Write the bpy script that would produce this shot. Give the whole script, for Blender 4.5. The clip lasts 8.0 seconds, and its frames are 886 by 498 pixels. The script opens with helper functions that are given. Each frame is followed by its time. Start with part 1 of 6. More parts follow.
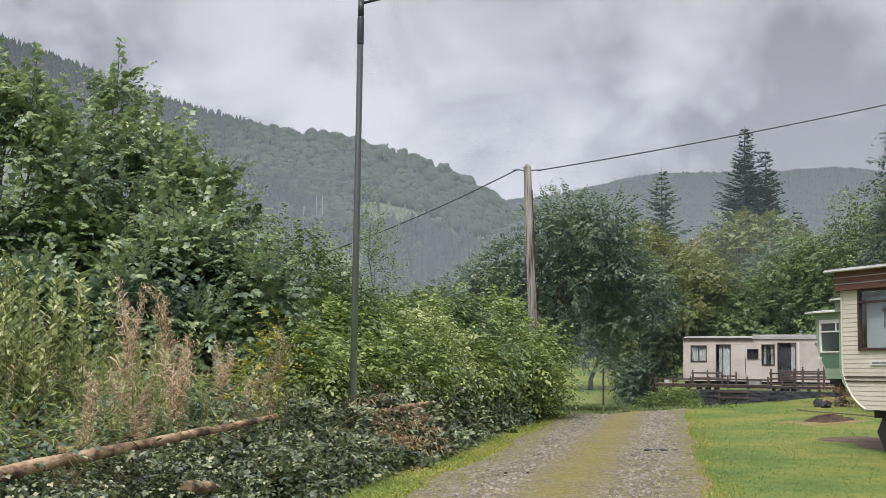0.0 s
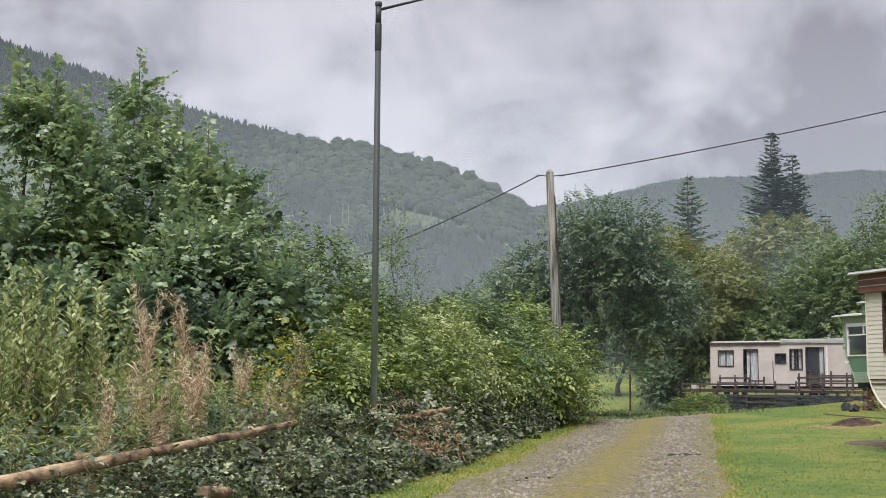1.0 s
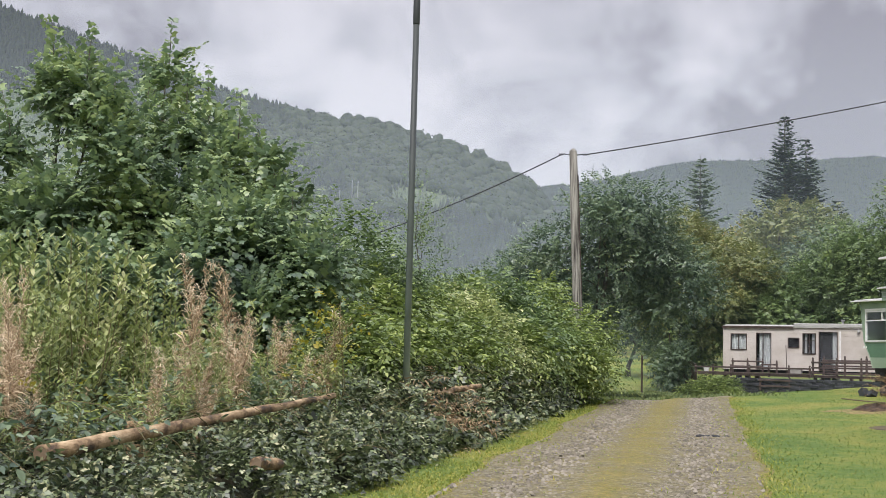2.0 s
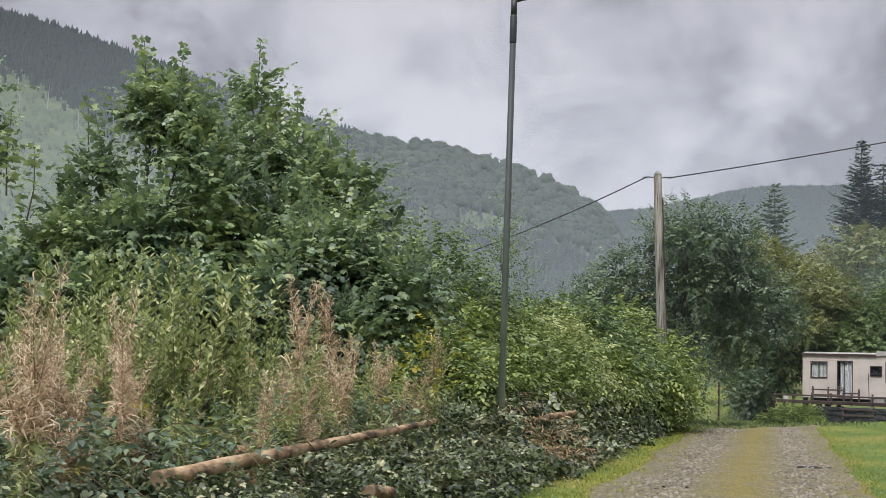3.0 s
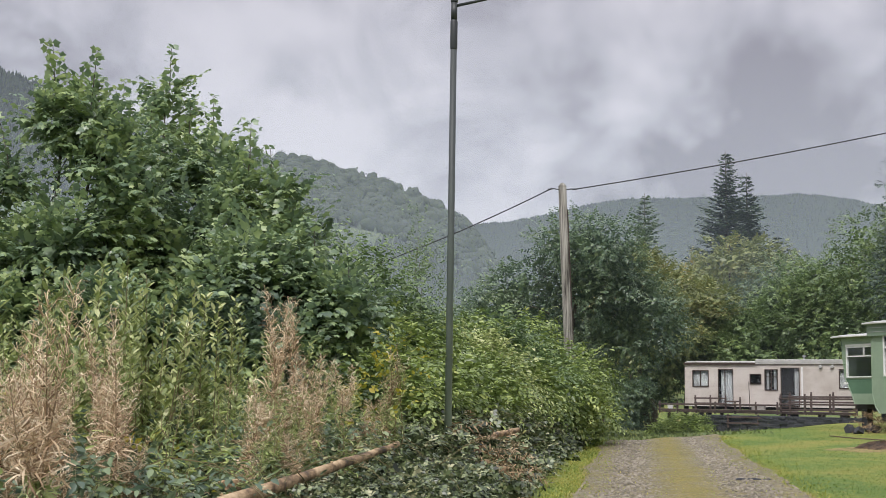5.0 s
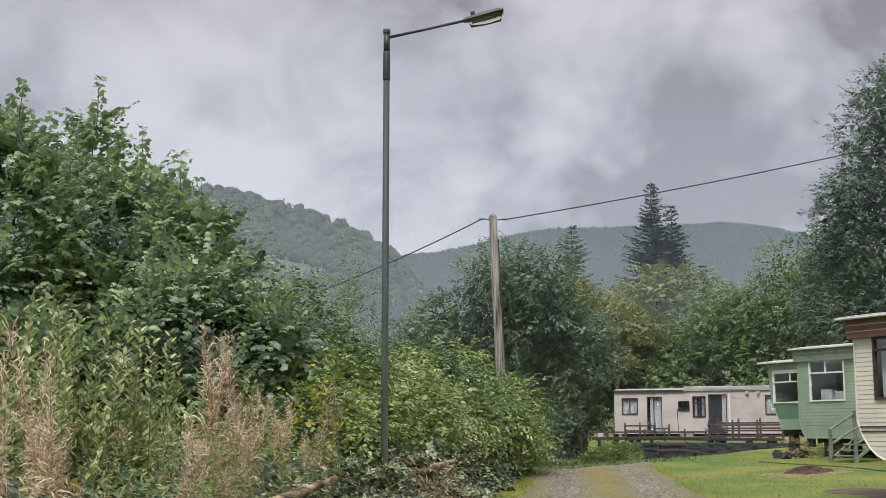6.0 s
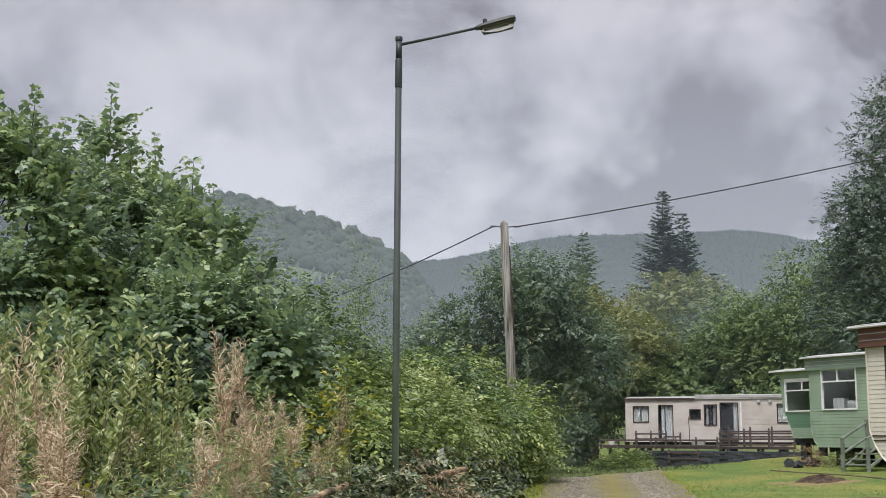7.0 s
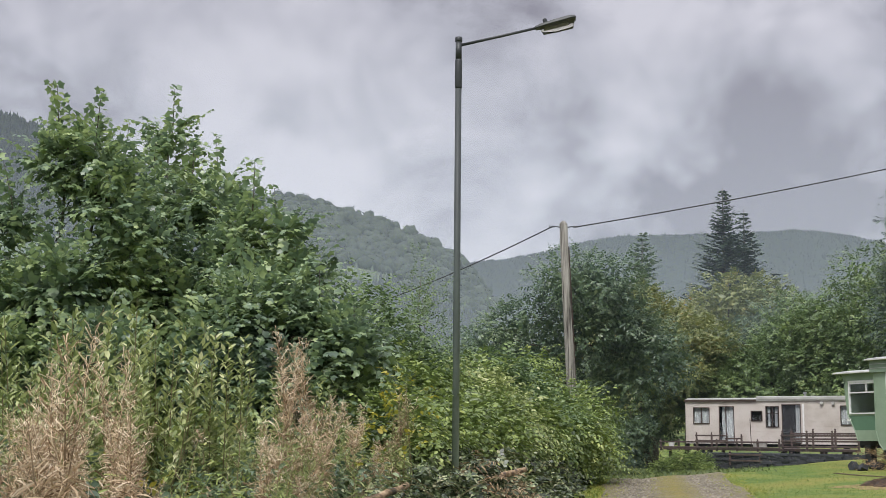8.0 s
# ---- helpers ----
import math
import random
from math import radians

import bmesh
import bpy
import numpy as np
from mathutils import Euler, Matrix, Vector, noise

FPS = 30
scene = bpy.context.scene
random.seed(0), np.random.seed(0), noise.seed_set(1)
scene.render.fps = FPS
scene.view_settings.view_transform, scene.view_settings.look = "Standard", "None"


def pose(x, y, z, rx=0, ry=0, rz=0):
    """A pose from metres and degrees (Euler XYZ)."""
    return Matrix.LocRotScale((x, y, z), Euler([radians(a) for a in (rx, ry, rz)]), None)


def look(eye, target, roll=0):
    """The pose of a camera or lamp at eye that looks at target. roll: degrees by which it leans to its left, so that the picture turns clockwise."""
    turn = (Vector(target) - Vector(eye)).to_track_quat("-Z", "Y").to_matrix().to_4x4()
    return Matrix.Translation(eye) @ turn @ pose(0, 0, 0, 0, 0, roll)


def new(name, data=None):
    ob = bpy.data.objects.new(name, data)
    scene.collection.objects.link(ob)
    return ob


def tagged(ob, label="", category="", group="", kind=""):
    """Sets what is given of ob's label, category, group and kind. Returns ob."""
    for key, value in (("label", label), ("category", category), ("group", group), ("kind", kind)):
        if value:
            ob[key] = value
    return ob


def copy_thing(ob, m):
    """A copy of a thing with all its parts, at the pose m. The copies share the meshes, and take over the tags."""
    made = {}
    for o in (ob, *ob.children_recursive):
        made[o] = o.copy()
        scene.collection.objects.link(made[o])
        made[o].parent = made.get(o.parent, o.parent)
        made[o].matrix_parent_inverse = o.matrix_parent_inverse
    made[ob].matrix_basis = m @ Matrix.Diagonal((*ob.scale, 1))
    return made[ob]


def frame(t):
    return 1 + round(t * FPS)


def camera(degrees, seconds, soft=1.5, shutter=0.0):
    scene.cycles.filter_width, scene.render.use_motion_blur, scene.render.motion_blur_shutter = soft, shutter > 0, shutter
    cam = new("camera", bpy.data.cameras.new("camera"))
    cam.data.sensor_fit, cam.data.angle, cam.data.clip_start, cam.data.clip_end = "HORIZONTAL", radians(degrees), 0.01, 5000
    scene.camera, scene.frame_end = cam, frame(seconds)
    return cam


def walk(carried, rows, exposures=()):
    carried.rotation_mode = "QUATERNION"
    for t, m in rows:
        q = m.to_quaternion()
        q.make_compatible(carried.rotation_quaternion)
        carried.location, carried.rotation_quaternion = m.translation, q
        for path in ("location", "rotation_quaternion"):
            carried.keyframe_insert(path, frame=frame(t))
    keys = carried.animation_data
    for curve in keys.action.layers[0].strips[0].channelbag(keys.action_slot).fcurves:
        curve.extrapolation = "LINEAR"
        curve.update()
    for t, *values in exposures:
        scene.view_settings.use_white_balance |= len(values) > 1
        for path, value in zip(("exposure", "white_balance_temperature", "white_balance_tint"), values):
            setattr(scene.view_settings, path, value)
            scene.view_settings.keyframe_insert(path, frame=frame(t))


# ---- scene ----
cam = camera(38.6, 8.0, soft=0.5)
PATH = [
    (0.0, pose(-0.09, 0.0, 1.6, 95.8, -0.8, -0.08)),
    (0.5, pose(-0.02, 0.01, 1.585, 96.23, -0.2, 0.45)),
    (1.0, pose(0.02, 0.02, 1.57, 96.13, -0.37, 1.18)),
    (1.2, pose(-0.03, 0.03, 1.56, 96.1, -0.6, 1.48)),
    (2.3, pose(-0.54, 0.155, 1.535, 94.94, -1.86, 1.52)),
    (2.5, pose(-0.624, 0.241, 1.545, 95.26, -1.96, 2.11)),
    (3.0, pose(-0.855, 0.447, 1.537, 96.13, -2.15, 4.35)),
    (3.5, pose(-1.191, 0.56, 1.532, 96.15, -2.06, 4.03)),
    (4.0, pose(-1.484, 0.77, 1.52, 96.12, -1.96, 4.15)),
    (4.5, pose(-1.731, 0.98, 1.548, 96.4, -1.74, 4.57)),
    (5.0, pose(-2.0, 1.145, 1.575, 96.93, -0.89, -1.64)),
    (5.2, pose(-2.06, 1.18, 1.58, 97.15, -0.56, -4.24)),
    (5.5, pose(-2.09, 1.195, 1.585, 97.6, -0.2, -5.4)),
    (6.3, pose(-2.095, 1.195, 1.59, 98.6, 0.2, -4.4)),
    (6.5, pose(-2.095, 1.195, 1.591, 98.65, 0.2, -4.31)),
    (7.0, pose(-2.1, 1.19, 1.588, 98.66, -0.2, -4.34)),
    (7.5, pose(-2.11, 1.19, 1.592, 98.69, -0.24, -4.17)),
    (8.0, pose(-2.13, 1.19, 1.592, 98.65, -0.55, -1.74)),
]
walk(cam, PATH, [(0.0, 0.00, 6360, 13), (1.0, 0.00, 6360, 13), (2.4, 0.12, 6360, 13), (3.0, -0.10, 6360, 13), (3.5, -0.02, 6360, 13), (4.0, 0.09, 6360, 13), (4.5, -0.01, 6360, 13), (5.2, -0.04, 6360, 13), (6.4, -0.12, 6290, 12), (8.0, -0.07, 6290, 12)])

# ---- world and light: a thick moving-cloud overcast ----
world = bpy.data.worlds.new("overcast_sky")
scene.world = world
world.use_nodes = True
wn, wl = world.node_tree.nodes, world.node_tree.links
for n in list(wn):
    wn.remove(n)
w_out = wn.new("ShaderNodeOutputWorld")
w_bg = wn.new("ShaderNodeBackground")
w_sky = wn.new("ShaderNodeTexSky")
w_sky.sky_type = "NISHITA"
w_sky.sun_disc = False
w_sky.sun_elevation = radians(57)
w_sky.sun_rotation = radians(150)
w_tc = wn.new("ShaderNodeTexCoord")
w_sep = wn.new("ShaderNodeSeparateXYZ")
wl.new(w_tc.outputs["Generated"], w_sep.inputs[0])


def wmath(op, a, b=None):
    n = wn.new("ShaderNodeMath")
    n.operation = op
    for i, v in enumerate((a, b)):
        if v is None:
            continue
        if isinstance(v, (int, float)):
            n.inputs[i].default_value = v
        else:
            wl.new(v, n.inputs[i])
    return n.outputs[0]


up = wmath("ADD", wmath("MAXIMUM", w_sep.outputs[2], 0.0), 0.8)
cx = wmath("DIVIDE", w_sep.outputs[0], up)
cy = wmath("DIVIDE", w_sep.outputs[1], up)
w_com = wn.new("ShaderNodeCombineXYZ")
wl.new(cx, w_com.inputs[0])
wl.new(cy, w_com.inputs[1])


def wnoise(scale, detail, rough, dist, off):
    m = wn.new("ShaderNodeMapping")
    m.inputs["Location"].default_value = off
    wl.new(w_com.outputs[0], m.inputs[0])
    n = wn.new("ShaderNodeTexNoise")
    wl.new(m.outputs[0], n.inputs["Vector"])
    n.inputs["Scale"].default_value = scale
    n.inputs["Detail"].default_value = detail
    n.inputs["Roughness"].default_value = rough
    n.inputs["Distortion"].default_value = dist
    return n.outputs["Fac"]


cloud = wmath("ADD", wmath("MULTIPLY", wnoise(4.6, 4.0, 0.5, 0.3, (3.25, 0.4, 0.3)), 0.55),
              wmath("MULTIPLY", wnoise(10.0, 7.0, 0.58, 0.35, (7.7, 2.2, 1.0)), 0.45))
w_ramp = wn.new("ShaderNodeValToRGB")
wl.new(cloud, w_ramp.inputs[0])
e = w_ramp.color_ramp.elements
e[0].position, e[0].color = 0.405, (0.37, 0.36, 0.41, 1)
e[1].position, e[1].color = 0.58, (0.80, 0.79, 0.845, 1)
m1 = e.new(0.49)
m1.color = (0.60, 0.60, 0.66, 1)
w_mul = wn.new("ShaderNodeMixRGB")
w_mul.blend_type = "MIX"
w_mul.inputs[0].default_value = 0.96
w_skyx = wn.new("ShaderNodeMixRGB")
w_skyx.blend_type = "MULTIPLY"
w_skyx.inputs[0].default_value = 1.0
w_skyx.inputs[2].default_value = (0.1, 0.1, 0.1, 1)
wl.new(w_sky.outputs[0], w_skyx.inputs[1])
wl.new(w_skyx.outputs[0], w_mul.inputs[1])
wl.new(w_ramp.outputs[0], w_mul.inputs[2])
wl.new(w_mul.outputs[0], w_bg.inputs[0])
# an overcast sky is some two to three times brighter overhead than at the horizon
zen = wn.new("ShaderNodeMapRange")
zen.interpolation_type = "SMOOTHSTEP"
zen.inputs["From Min"].default_value, zen.inputs["From Max"].default_value = 0.3, 0.9
zen.inputs["To Min"].default_value, zen.inputs["To Max"].default_value = 1.0, 2.5
wl.new(w_sep.outputs[2], zen.inputs["Value"])
# thinner, paler cloud low over the hills
low_sky = wn.new("ShaderNodeMapRange")
low_sky.interpolation_type = "SMOOTHSTEP"
low_sky.inputs["From Min"].default_value, low_sky.inputs["From Max"].default_value = 0.12, 0.36
low_sky.inputs["To Min"].default_value, low_sky.inputs["To Max"].default_value = 1.04, 0.84
wl.new(w_sep.outputs[2], low_sky.inputs["Value"])
wl.new(wmath("MULTIPLY", zen.outputs[0], low_sky.outputs[0]), w_bg.inputs[1])
wl.new(w_bg.outputs[0], w_out.inputs[0])

sun = new("sun", bpy.data.lights.new("sun", "SUN"))
sun.data.energy = 3.4
sun.data.angle = radians(24)
sun.data.color = (1.0, 0.96, 0.9)
sun.matrix_world = look((-16, -27, 70), (0, 15, 0))


# ---- materials ----
def nodes_of(name):
    m = bpy.data.materials.new(name)
    m.use_nodes = True
    nt = m.node_tree
    return m, nt.nodes, nt.links, nt.nodes["Principled BSDF"]


def ramp_of(N, stops):
    r = N.new("ShaderNodeValToRGB")
    el = r.color_ramp.elements
    while len(el) < len(stops):
        el.new(0.5)
    for s, (p, c) in zip(el, stops):
        s.position, s.color = p, (*c, 1)
    return r


def noise_of(N, L, scale, detail=4.0, rough=0.55, stretch=None, kind="Object"):
    tc = N.new("ShaderNodeTexCoord")
    n = N.new("ShaderNodeTexNoise")
    src = tc.outputs[kind]
    if stretch:
        mp = N.new("ShaderNodeMapping")
        mp.inputs["Scale"].default_value = stretch
        L.new(src, mp.inputs[0])
        src = mp.outputs[0]
    L.new(src, n.inputs["Vector"])
    n.inputs["Scale"].default_value, n.inputs["Detail"].default_value = scale, detail
    n.inputs["Roughness"].default_value = rough
    return n.outputs["Fac"]


def math_of(N, L, op, a, b=0.0, clamp=False):
    n = N.new("ShaderNodeMath")
    n.operation, n.use_clamp = op, clamp
    for i, v in enumerate((a, b)):
        if isinstance(v, (int, float)):
            n.inputs[i].default_value = v
        else:
            L.new(v, n.inputs[i])
    return n.outputs[0]


def bump_of(N, L, b, h, strength, dist):
    bp = N.new("ShaderNodeBump")
    bp.inputs["Strength"].default_value, bp.inputs["Distance"].default_value = strength, dist
    L.new(h, bp.inputs["Height"])
    L.new(bp.outputs[0], b.inputs["Normal"])


def leaf_mat(name, stops, rough=0.5, through_light=0.3, patch=0.5, own=0.8, drift=0.6):
    """Foliage: every leaf its own shade, with broad drifts of colour through the plant."""
    m, N, L, b = nodes_of(name)
    g = N.new("ShaderNodeNewGeometry")
    big = noise_of(N, L, patch, 2.0)
    f = math_of(N, L, "ADD", math_of(N, L, "MULTIPLY", g.outputs["Random Per Island"], own),
                math_of(N, L, "SUBTRACT", math_of(N, L, "MULTIPLY", big, drift), 0.5 * (drift + own) - 0.5), True)
    r = ramp_of(N, stops)
    L.new(f, r.inputs[0])
    L.new(r.outputs[0], b.inputs["Base Color"])
    b.inputs["Roughness"].default_value = rough
    b.inputs["Specular IOR Level"].default_value = 0.7
    t = N.new("ShaderNodeBsdfTranslucent")
    L.new(r.outputs[0], t.inputs[0])
    mx = N.new("ShaderNodeMixShader")
    mx.inputs[0].default_value = through_light
    L.new(b.outputs[0], mx.inputs[1])
    L.new(t.outputs[0], mx.inputs[2])
    L.new(mx.outputs[0], N["Material Output"].inputs[0])
    return m


def plain_mat(name, stops, scale, rough=0.6, bump=0.2, dist=0.01, detail=5.0, stretch=None, metal=0.0, fine=None):
    m, N, L, b = nodes_of(name)
    f = noise_of(N, L, scale, detail, 0.6, stretch)
    r = ramp_of(N, stops)
    L.new(f, r.inputs[0])
    L.new(r.outputs[0], b.inputs["Base Color"])
    rr = math_of(N, L, "ADD", math_of(N, L, "MULTIPLY", f, 0.25), rough - 0.12, True)
    L.new(rr, b.inputs["Roughness"])
    b.inputs["Metallic"].default_value = metal
    if bump:
        h = noise_of(N, L, fine or scale * 6, 4.0, 0.6, stretch)
        bump_of(N, L, b, h, bump, dist)
    return m


M = {}
M["sycamore"] = leaf_mat("sycamore_leaf", [(0.0, (0.085, 0.13, 0.095)), (0.4, (0.18, 0.262, 0.145)), (0.75, (0.315, 0.41, 0.175)), (1.0, (0.48, 0.56, 0.24))], 0.38, 0.34, 0.55, 0.6, 1.5)
M["bramble"] = leaf_mat("bramble_leaf", [(0.0, (0.013, 0.02, 0.011)), (0.45, (0.078, 0.112, 0.05)), (0.8, (0.215, 0.265, 0.115)), (1.0, (0.46, 0.45, 0.26))], 0.4, 0.2, 1.8, 0.9, 1.2)
M["hedge"] = leaf_mat("hedge_leaf", [(0.0, (0.045, 0.075, 0.025)), (0.4, (0.15, 0.215, 0.058)), (0.75, (0.32, 0.41, 0.105)), (1.0, (0.52, 0.56, 0.18))], 0.42, 0.34, 0.9, 0.6, 1.5)
M["willow"] = leaf_mat("willow_leaf", [(0.0, (0.10, 0.14, 0.045)), (0.4, (0.25, 0.31, 0.10)), (0.75, (0.48, 0.53, 0.22)), (1.0, (0.74, 0.74, 0.45))], 0.5, 0.38, 0.8, 0.8, 1.0)
M["yellow"] = leaf_mat("yellowing_leaf", [(0.0, (0.16, 0.2, 0.03)), (0.6, (0.38, 0.36, 0.04)), (1.0, (0.5, 0.4, 0.05))], 0.5, 0.35)
M["dry"] = leaf_mat("dry_fireweed_leaf", [(0.0, (0.17, 0.105, 0.052)), (0.3, (0.42, 0.295, 0.17)), (0.65, (0.72, 0.57, 0.38)), (1.0, (0.90, 0.80, 0.62))], 0.75, 0.25, 1.2, 0.9, 0.9)
M["fern"] = leaf_mat("brown_bracken_frond", [(0.0, (0.13, 0.08, 0.04)), (0.5, (0.30, 0.20, 0.105)), (1.0, (0.52, 0.39, 0.23))], 0.75, 0.25)
M["oak"] = leaf_mat("oak_leaf", [(0.0, (0.05, 0.088, 0.066)), (0.4, (0.11, 0.17, 0.105)), (0.75, (0.19, 0.265, 0.14)), (1.0, (0.31, 0.38, 0.19))], 0.4, 0.38, 0.5, 0.55, 1.4)
M["ash"] = leaf_mat("ash_leaf", [(0.0, (0.09, 0.13, 0.05)), (0.45, (0.19, 0.23, 0.08)), (0.8, (0.31, 0.315, 0.105)), (1.0, (0.44, 0.31, 0.10))], 0.5, 0.35, 0.35, 0.5, 1.4)
M["alder"] = leaf_mat("alder_leaf", [(0.0, (0.055, 0.092, 0.046)), (0.4, (0.13, 0.20, 0.08)), (0.75, (0.235, 0.33, 0.11)), (1.0, (0.38, 0.44, 0.16))], 0.45, 0.37, 0.5, 0.5, 1.4)
# lane grass: the lane's shade is put into a darker green
M["lane_shade_grass"] = leaf_mat("long_shaded_lane_grass", [(0.0, (0.06, 0.10, 0.025)), (0.5, (0.12, 0.17, 0.045)), (1.0, (0.21, 0.24, 0.075))], 0.6, 0.3, 0.4)
M["tall_leaf"] = leaf_mat("dark_feathery_leaf", [(0.0, (0.036, 0.064, 0.05)), (0.4, (0.07, 0.115, 0.075)), (0.75, (0.12, 0.18, 0.105)), (1.0, (0.21, 0.27, 0.15))], 0.45, 0.35, 0.4, 0.5, 1.4)
M["needle"] = leaf_mat("spruce_needle", [(0.0, (0.022, 0.045, 0.032)), (0.6, (0.045, 0.08, 0.055)), (1.0, (0.08, 0.12, 0.075))], 0.6, 0.1, 0.2)
M["larch"] = leaf_mat("larch_needle", [(0.0, (0.075, 0.125, 0.07)), (0.6, (0.13, 0.19, 0.10)), (1.0, (0.20, 0.26, 0.14))], 0.6, 0.25, 0.2)
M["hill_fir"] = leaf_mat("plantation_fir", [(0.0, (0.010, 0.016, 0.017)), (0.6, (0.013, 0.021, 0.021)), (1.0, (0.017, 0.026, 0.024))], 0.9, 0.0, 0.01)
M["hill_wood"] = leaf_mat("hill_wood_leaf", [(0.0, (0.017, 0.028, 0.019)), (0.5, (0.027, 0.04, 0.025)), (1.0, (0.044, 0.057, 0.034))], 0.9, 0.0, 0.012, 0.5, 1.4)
M["grass"] = leaf_mat("grass_blade", [(0.0, (0.11, 0.17, 0.024)), (0.4, (0.21, 0.27, 0.036)), (0.75, (0.35, 0.355, 0.055)), (1.0, (0.52, 0.44, 0.13))], 0.6, 0.35, 0.35)
M["lawn"] = leaf_mat("mown_lawn_blade", [(0.0, (0.05, 0.105, 0.015)), (0.4, (0.105, 0.18, 0.025)), (0.75, (0.18, 0.25, 0.04)), (1.0, (0.36, 0.33, 0.10))], 0.6, 0.3, 0.6, 0.9, 0.9)
M["bark"] = plain_mat("bark", [(0.3, (0.05, 0.045, 0.035)), (0.7, (0.14, 0.12, 0.09))], 8, 0.85, 0.6, 0.02, stretch=(1, 1, 0.25))
M["stem"] = plain_mat("green_stem", [(0.3, (0.09, 0.1, 0.04)), (0.7, (0.2, 0.15, 0.07))], 6, 0.7, 0.1)
M["redstem"] = plain_mat("reddish_stem", [(0.3, (0.17, 0.12, 0.065)), (0.7, (0.32, 0.24, 0.14))], 6, 0.7, 0.1)
M["log"] = plain_mat("peeled_log_bark", [(0.36, (0.045, 0.03, 0.02)), (0.45, (0.15, 0.095, 0.05)), (0.53, (0.33, 0.225, 0.12)), (0.66, (0.52, 0.39, 0.24))], 6.5, 0.75, 0.9, 0.02, stretch=(1, 0.45, 1))
M["logend"] = plain_mat("sawn_log_end", [(0.3, (0.11, 0.075, 0.042)), (0.7, (0.22, 0.16, 0.10))], 9, 0.7, 0.2)
M["pole"] = plain_mat("weathered_pole_wood", [(0.38, (0.05, 0.044, 0.038)), (0.46, (0.20, 0.188, 0.165)), (0.62, (0.38, 0.365, 0.325))], 2.6, 0.85, 0.9, 0.02, stretch=(8, 8, 0.35))
M["lamp_dark"] = plain_mat("dark_lamp_paint", [(0.3, (0.02, 0.024, 0.026)), (0.7, (0.042, 0.048, 0.05))], 3.0, 0.5, 0.1, 0.003)
M["black"] = plain_mat("black_rubber", [(0.3, (0.012, 0.012, 0.013)), (0.7, (0.03, 0.03, 0.03))], 5, 0.7, 0.1)
M["wire"] = plain_mat("wire_sheath", [(0.3, (0.02, 0.02, 0.022)), (0.7, (0.04, 0.04, 0.045))], 5, 0.6, 0)
M["cream"] = plain_mat("cream_aluminium_cladding", [(0.25, (0.52, 0.485, 0.40)), (0.55, (0.63, 0.60, 0.505)), (0.8, (0.70, 0.67, 0.58))], 0.9, 0.5, 0.1, 0.004)
M["white_clad"] = plain_mat("weathered_white_cladding", [(0.25, (0.40, 0.35, 0.30)), (0.5, (0.54, 0.495, 0.45)), (0.8, (0.63, 0.595, 0.55))], 0.8, 0.5, 0.1, 0.004)
M["green_clad"] = plain_mat("pale_green_cladding", [(0.25, (0.19, 0.26, 0.18)), (0.6, (0.26, 0.34, 0.245)), (0.8, (0.32, 0.41, 0.305))], 0.9, 0.5, 0.1, 0.004)
M["green_dark"] = plain_mat("mid_green_cladding", [(0.25, (0.065, 0.13, 0.08)), (0.6, (0.10, 0.19, 0.12)), (0.8, (0.13, 0.22, 0.14))], 0.9, 0.5, 0.1, 0.004)
M["green_grey"] = plain_mat("grey_green_board", [(0.25, (0.13, 0.18, 0.14)), (0.6, (0.19, 0.25, 0.19)), (0.8, (0.22, 0.28, 0.22))], 0.9, 0.5, 0.1, 0.004)
M["roof"] = plain_mat("white_roof_edge", [(0.3, (0.36, 0.36, 0.34)), (0.7, (0.52, 0.52, 0.5))], 1.5, 0.5, 0.1)
M["brown_trim"] = plain_mat("brown_fascia", [(0.3, (0.10, 0.045, 0.03)), (0.7, (0.19, 0.085, 0.055))], 2.5, 0.6, 0.2, 0.005, stretch=(1, 1, 6))
M["dark_trim"] = plain_mat("dark_brown_trim", [(0.3, (0.03, 0.018, 0.013)), (0.7, (0.07, 0.045, 0.035))], 4, 0.5, 0.1)
M["white_trim"] = plain_mat("white_trim", [(0.3, (0.62, 0.62, 0.6)), (0.7, (0.8, 0.8, 0.79))], 4, 0.45, 0.05)
M["curtain"] = plain_mat("net_curtain", [(0.3, (0.3, 0.3, 0.31)), (0.7, (0.5, 0.5, 0.5))], 3, 0.9, 0.3, 0.02, stretch=(9, 9, 0.4))
M["blind"] = plain_mat("pale_roller_blind", [(0.3, (0.36, 0.38, 0.41)), (0.7, (0.43, 0.45, 0.48))], 0.8, 0.9, 0.1, 0.004)
M["inside"] = plain_mat("dim_interior", [(0.3, (0.009, 0.008, 0.008)), (0.7, (0.025, 0.022, 0.02))], 1.5, 0.8, 0.1)
M["deck"] = plain_mat("stained_fence_timber", [(0.3, (0.045, 0.033, 0.03)), (0.7, (0.12, 0.085, 0.075))], 3, 0.75, 0.3, 0.006, stretch=(1, 1, 4))
M["grey_wood"] = plain_mat("green_grey_wood", [(0.3, (0.11, 0.13, 0.10)), (0.7, (0.22, 0.25, 0.2))], 3, 0.8, 0.3, 0.006)
M["slate"] = plain_mat("dark_slate_stone", [(0.3, (0.018, 0.02, 0.025)), (0.7, (0.06, 0.064, 0.072))], 4, 0.8, 0.5, 0.02)
M["soil"] = plain_mat("bare_soil", [(0.35, (0.03, 0.02, 0.013)), (0.5, (0.075, 0.048, 0.028)), (0.68, (0.16, 0.10, 0.055))], 5, 0.95, 1.0, 0.06)
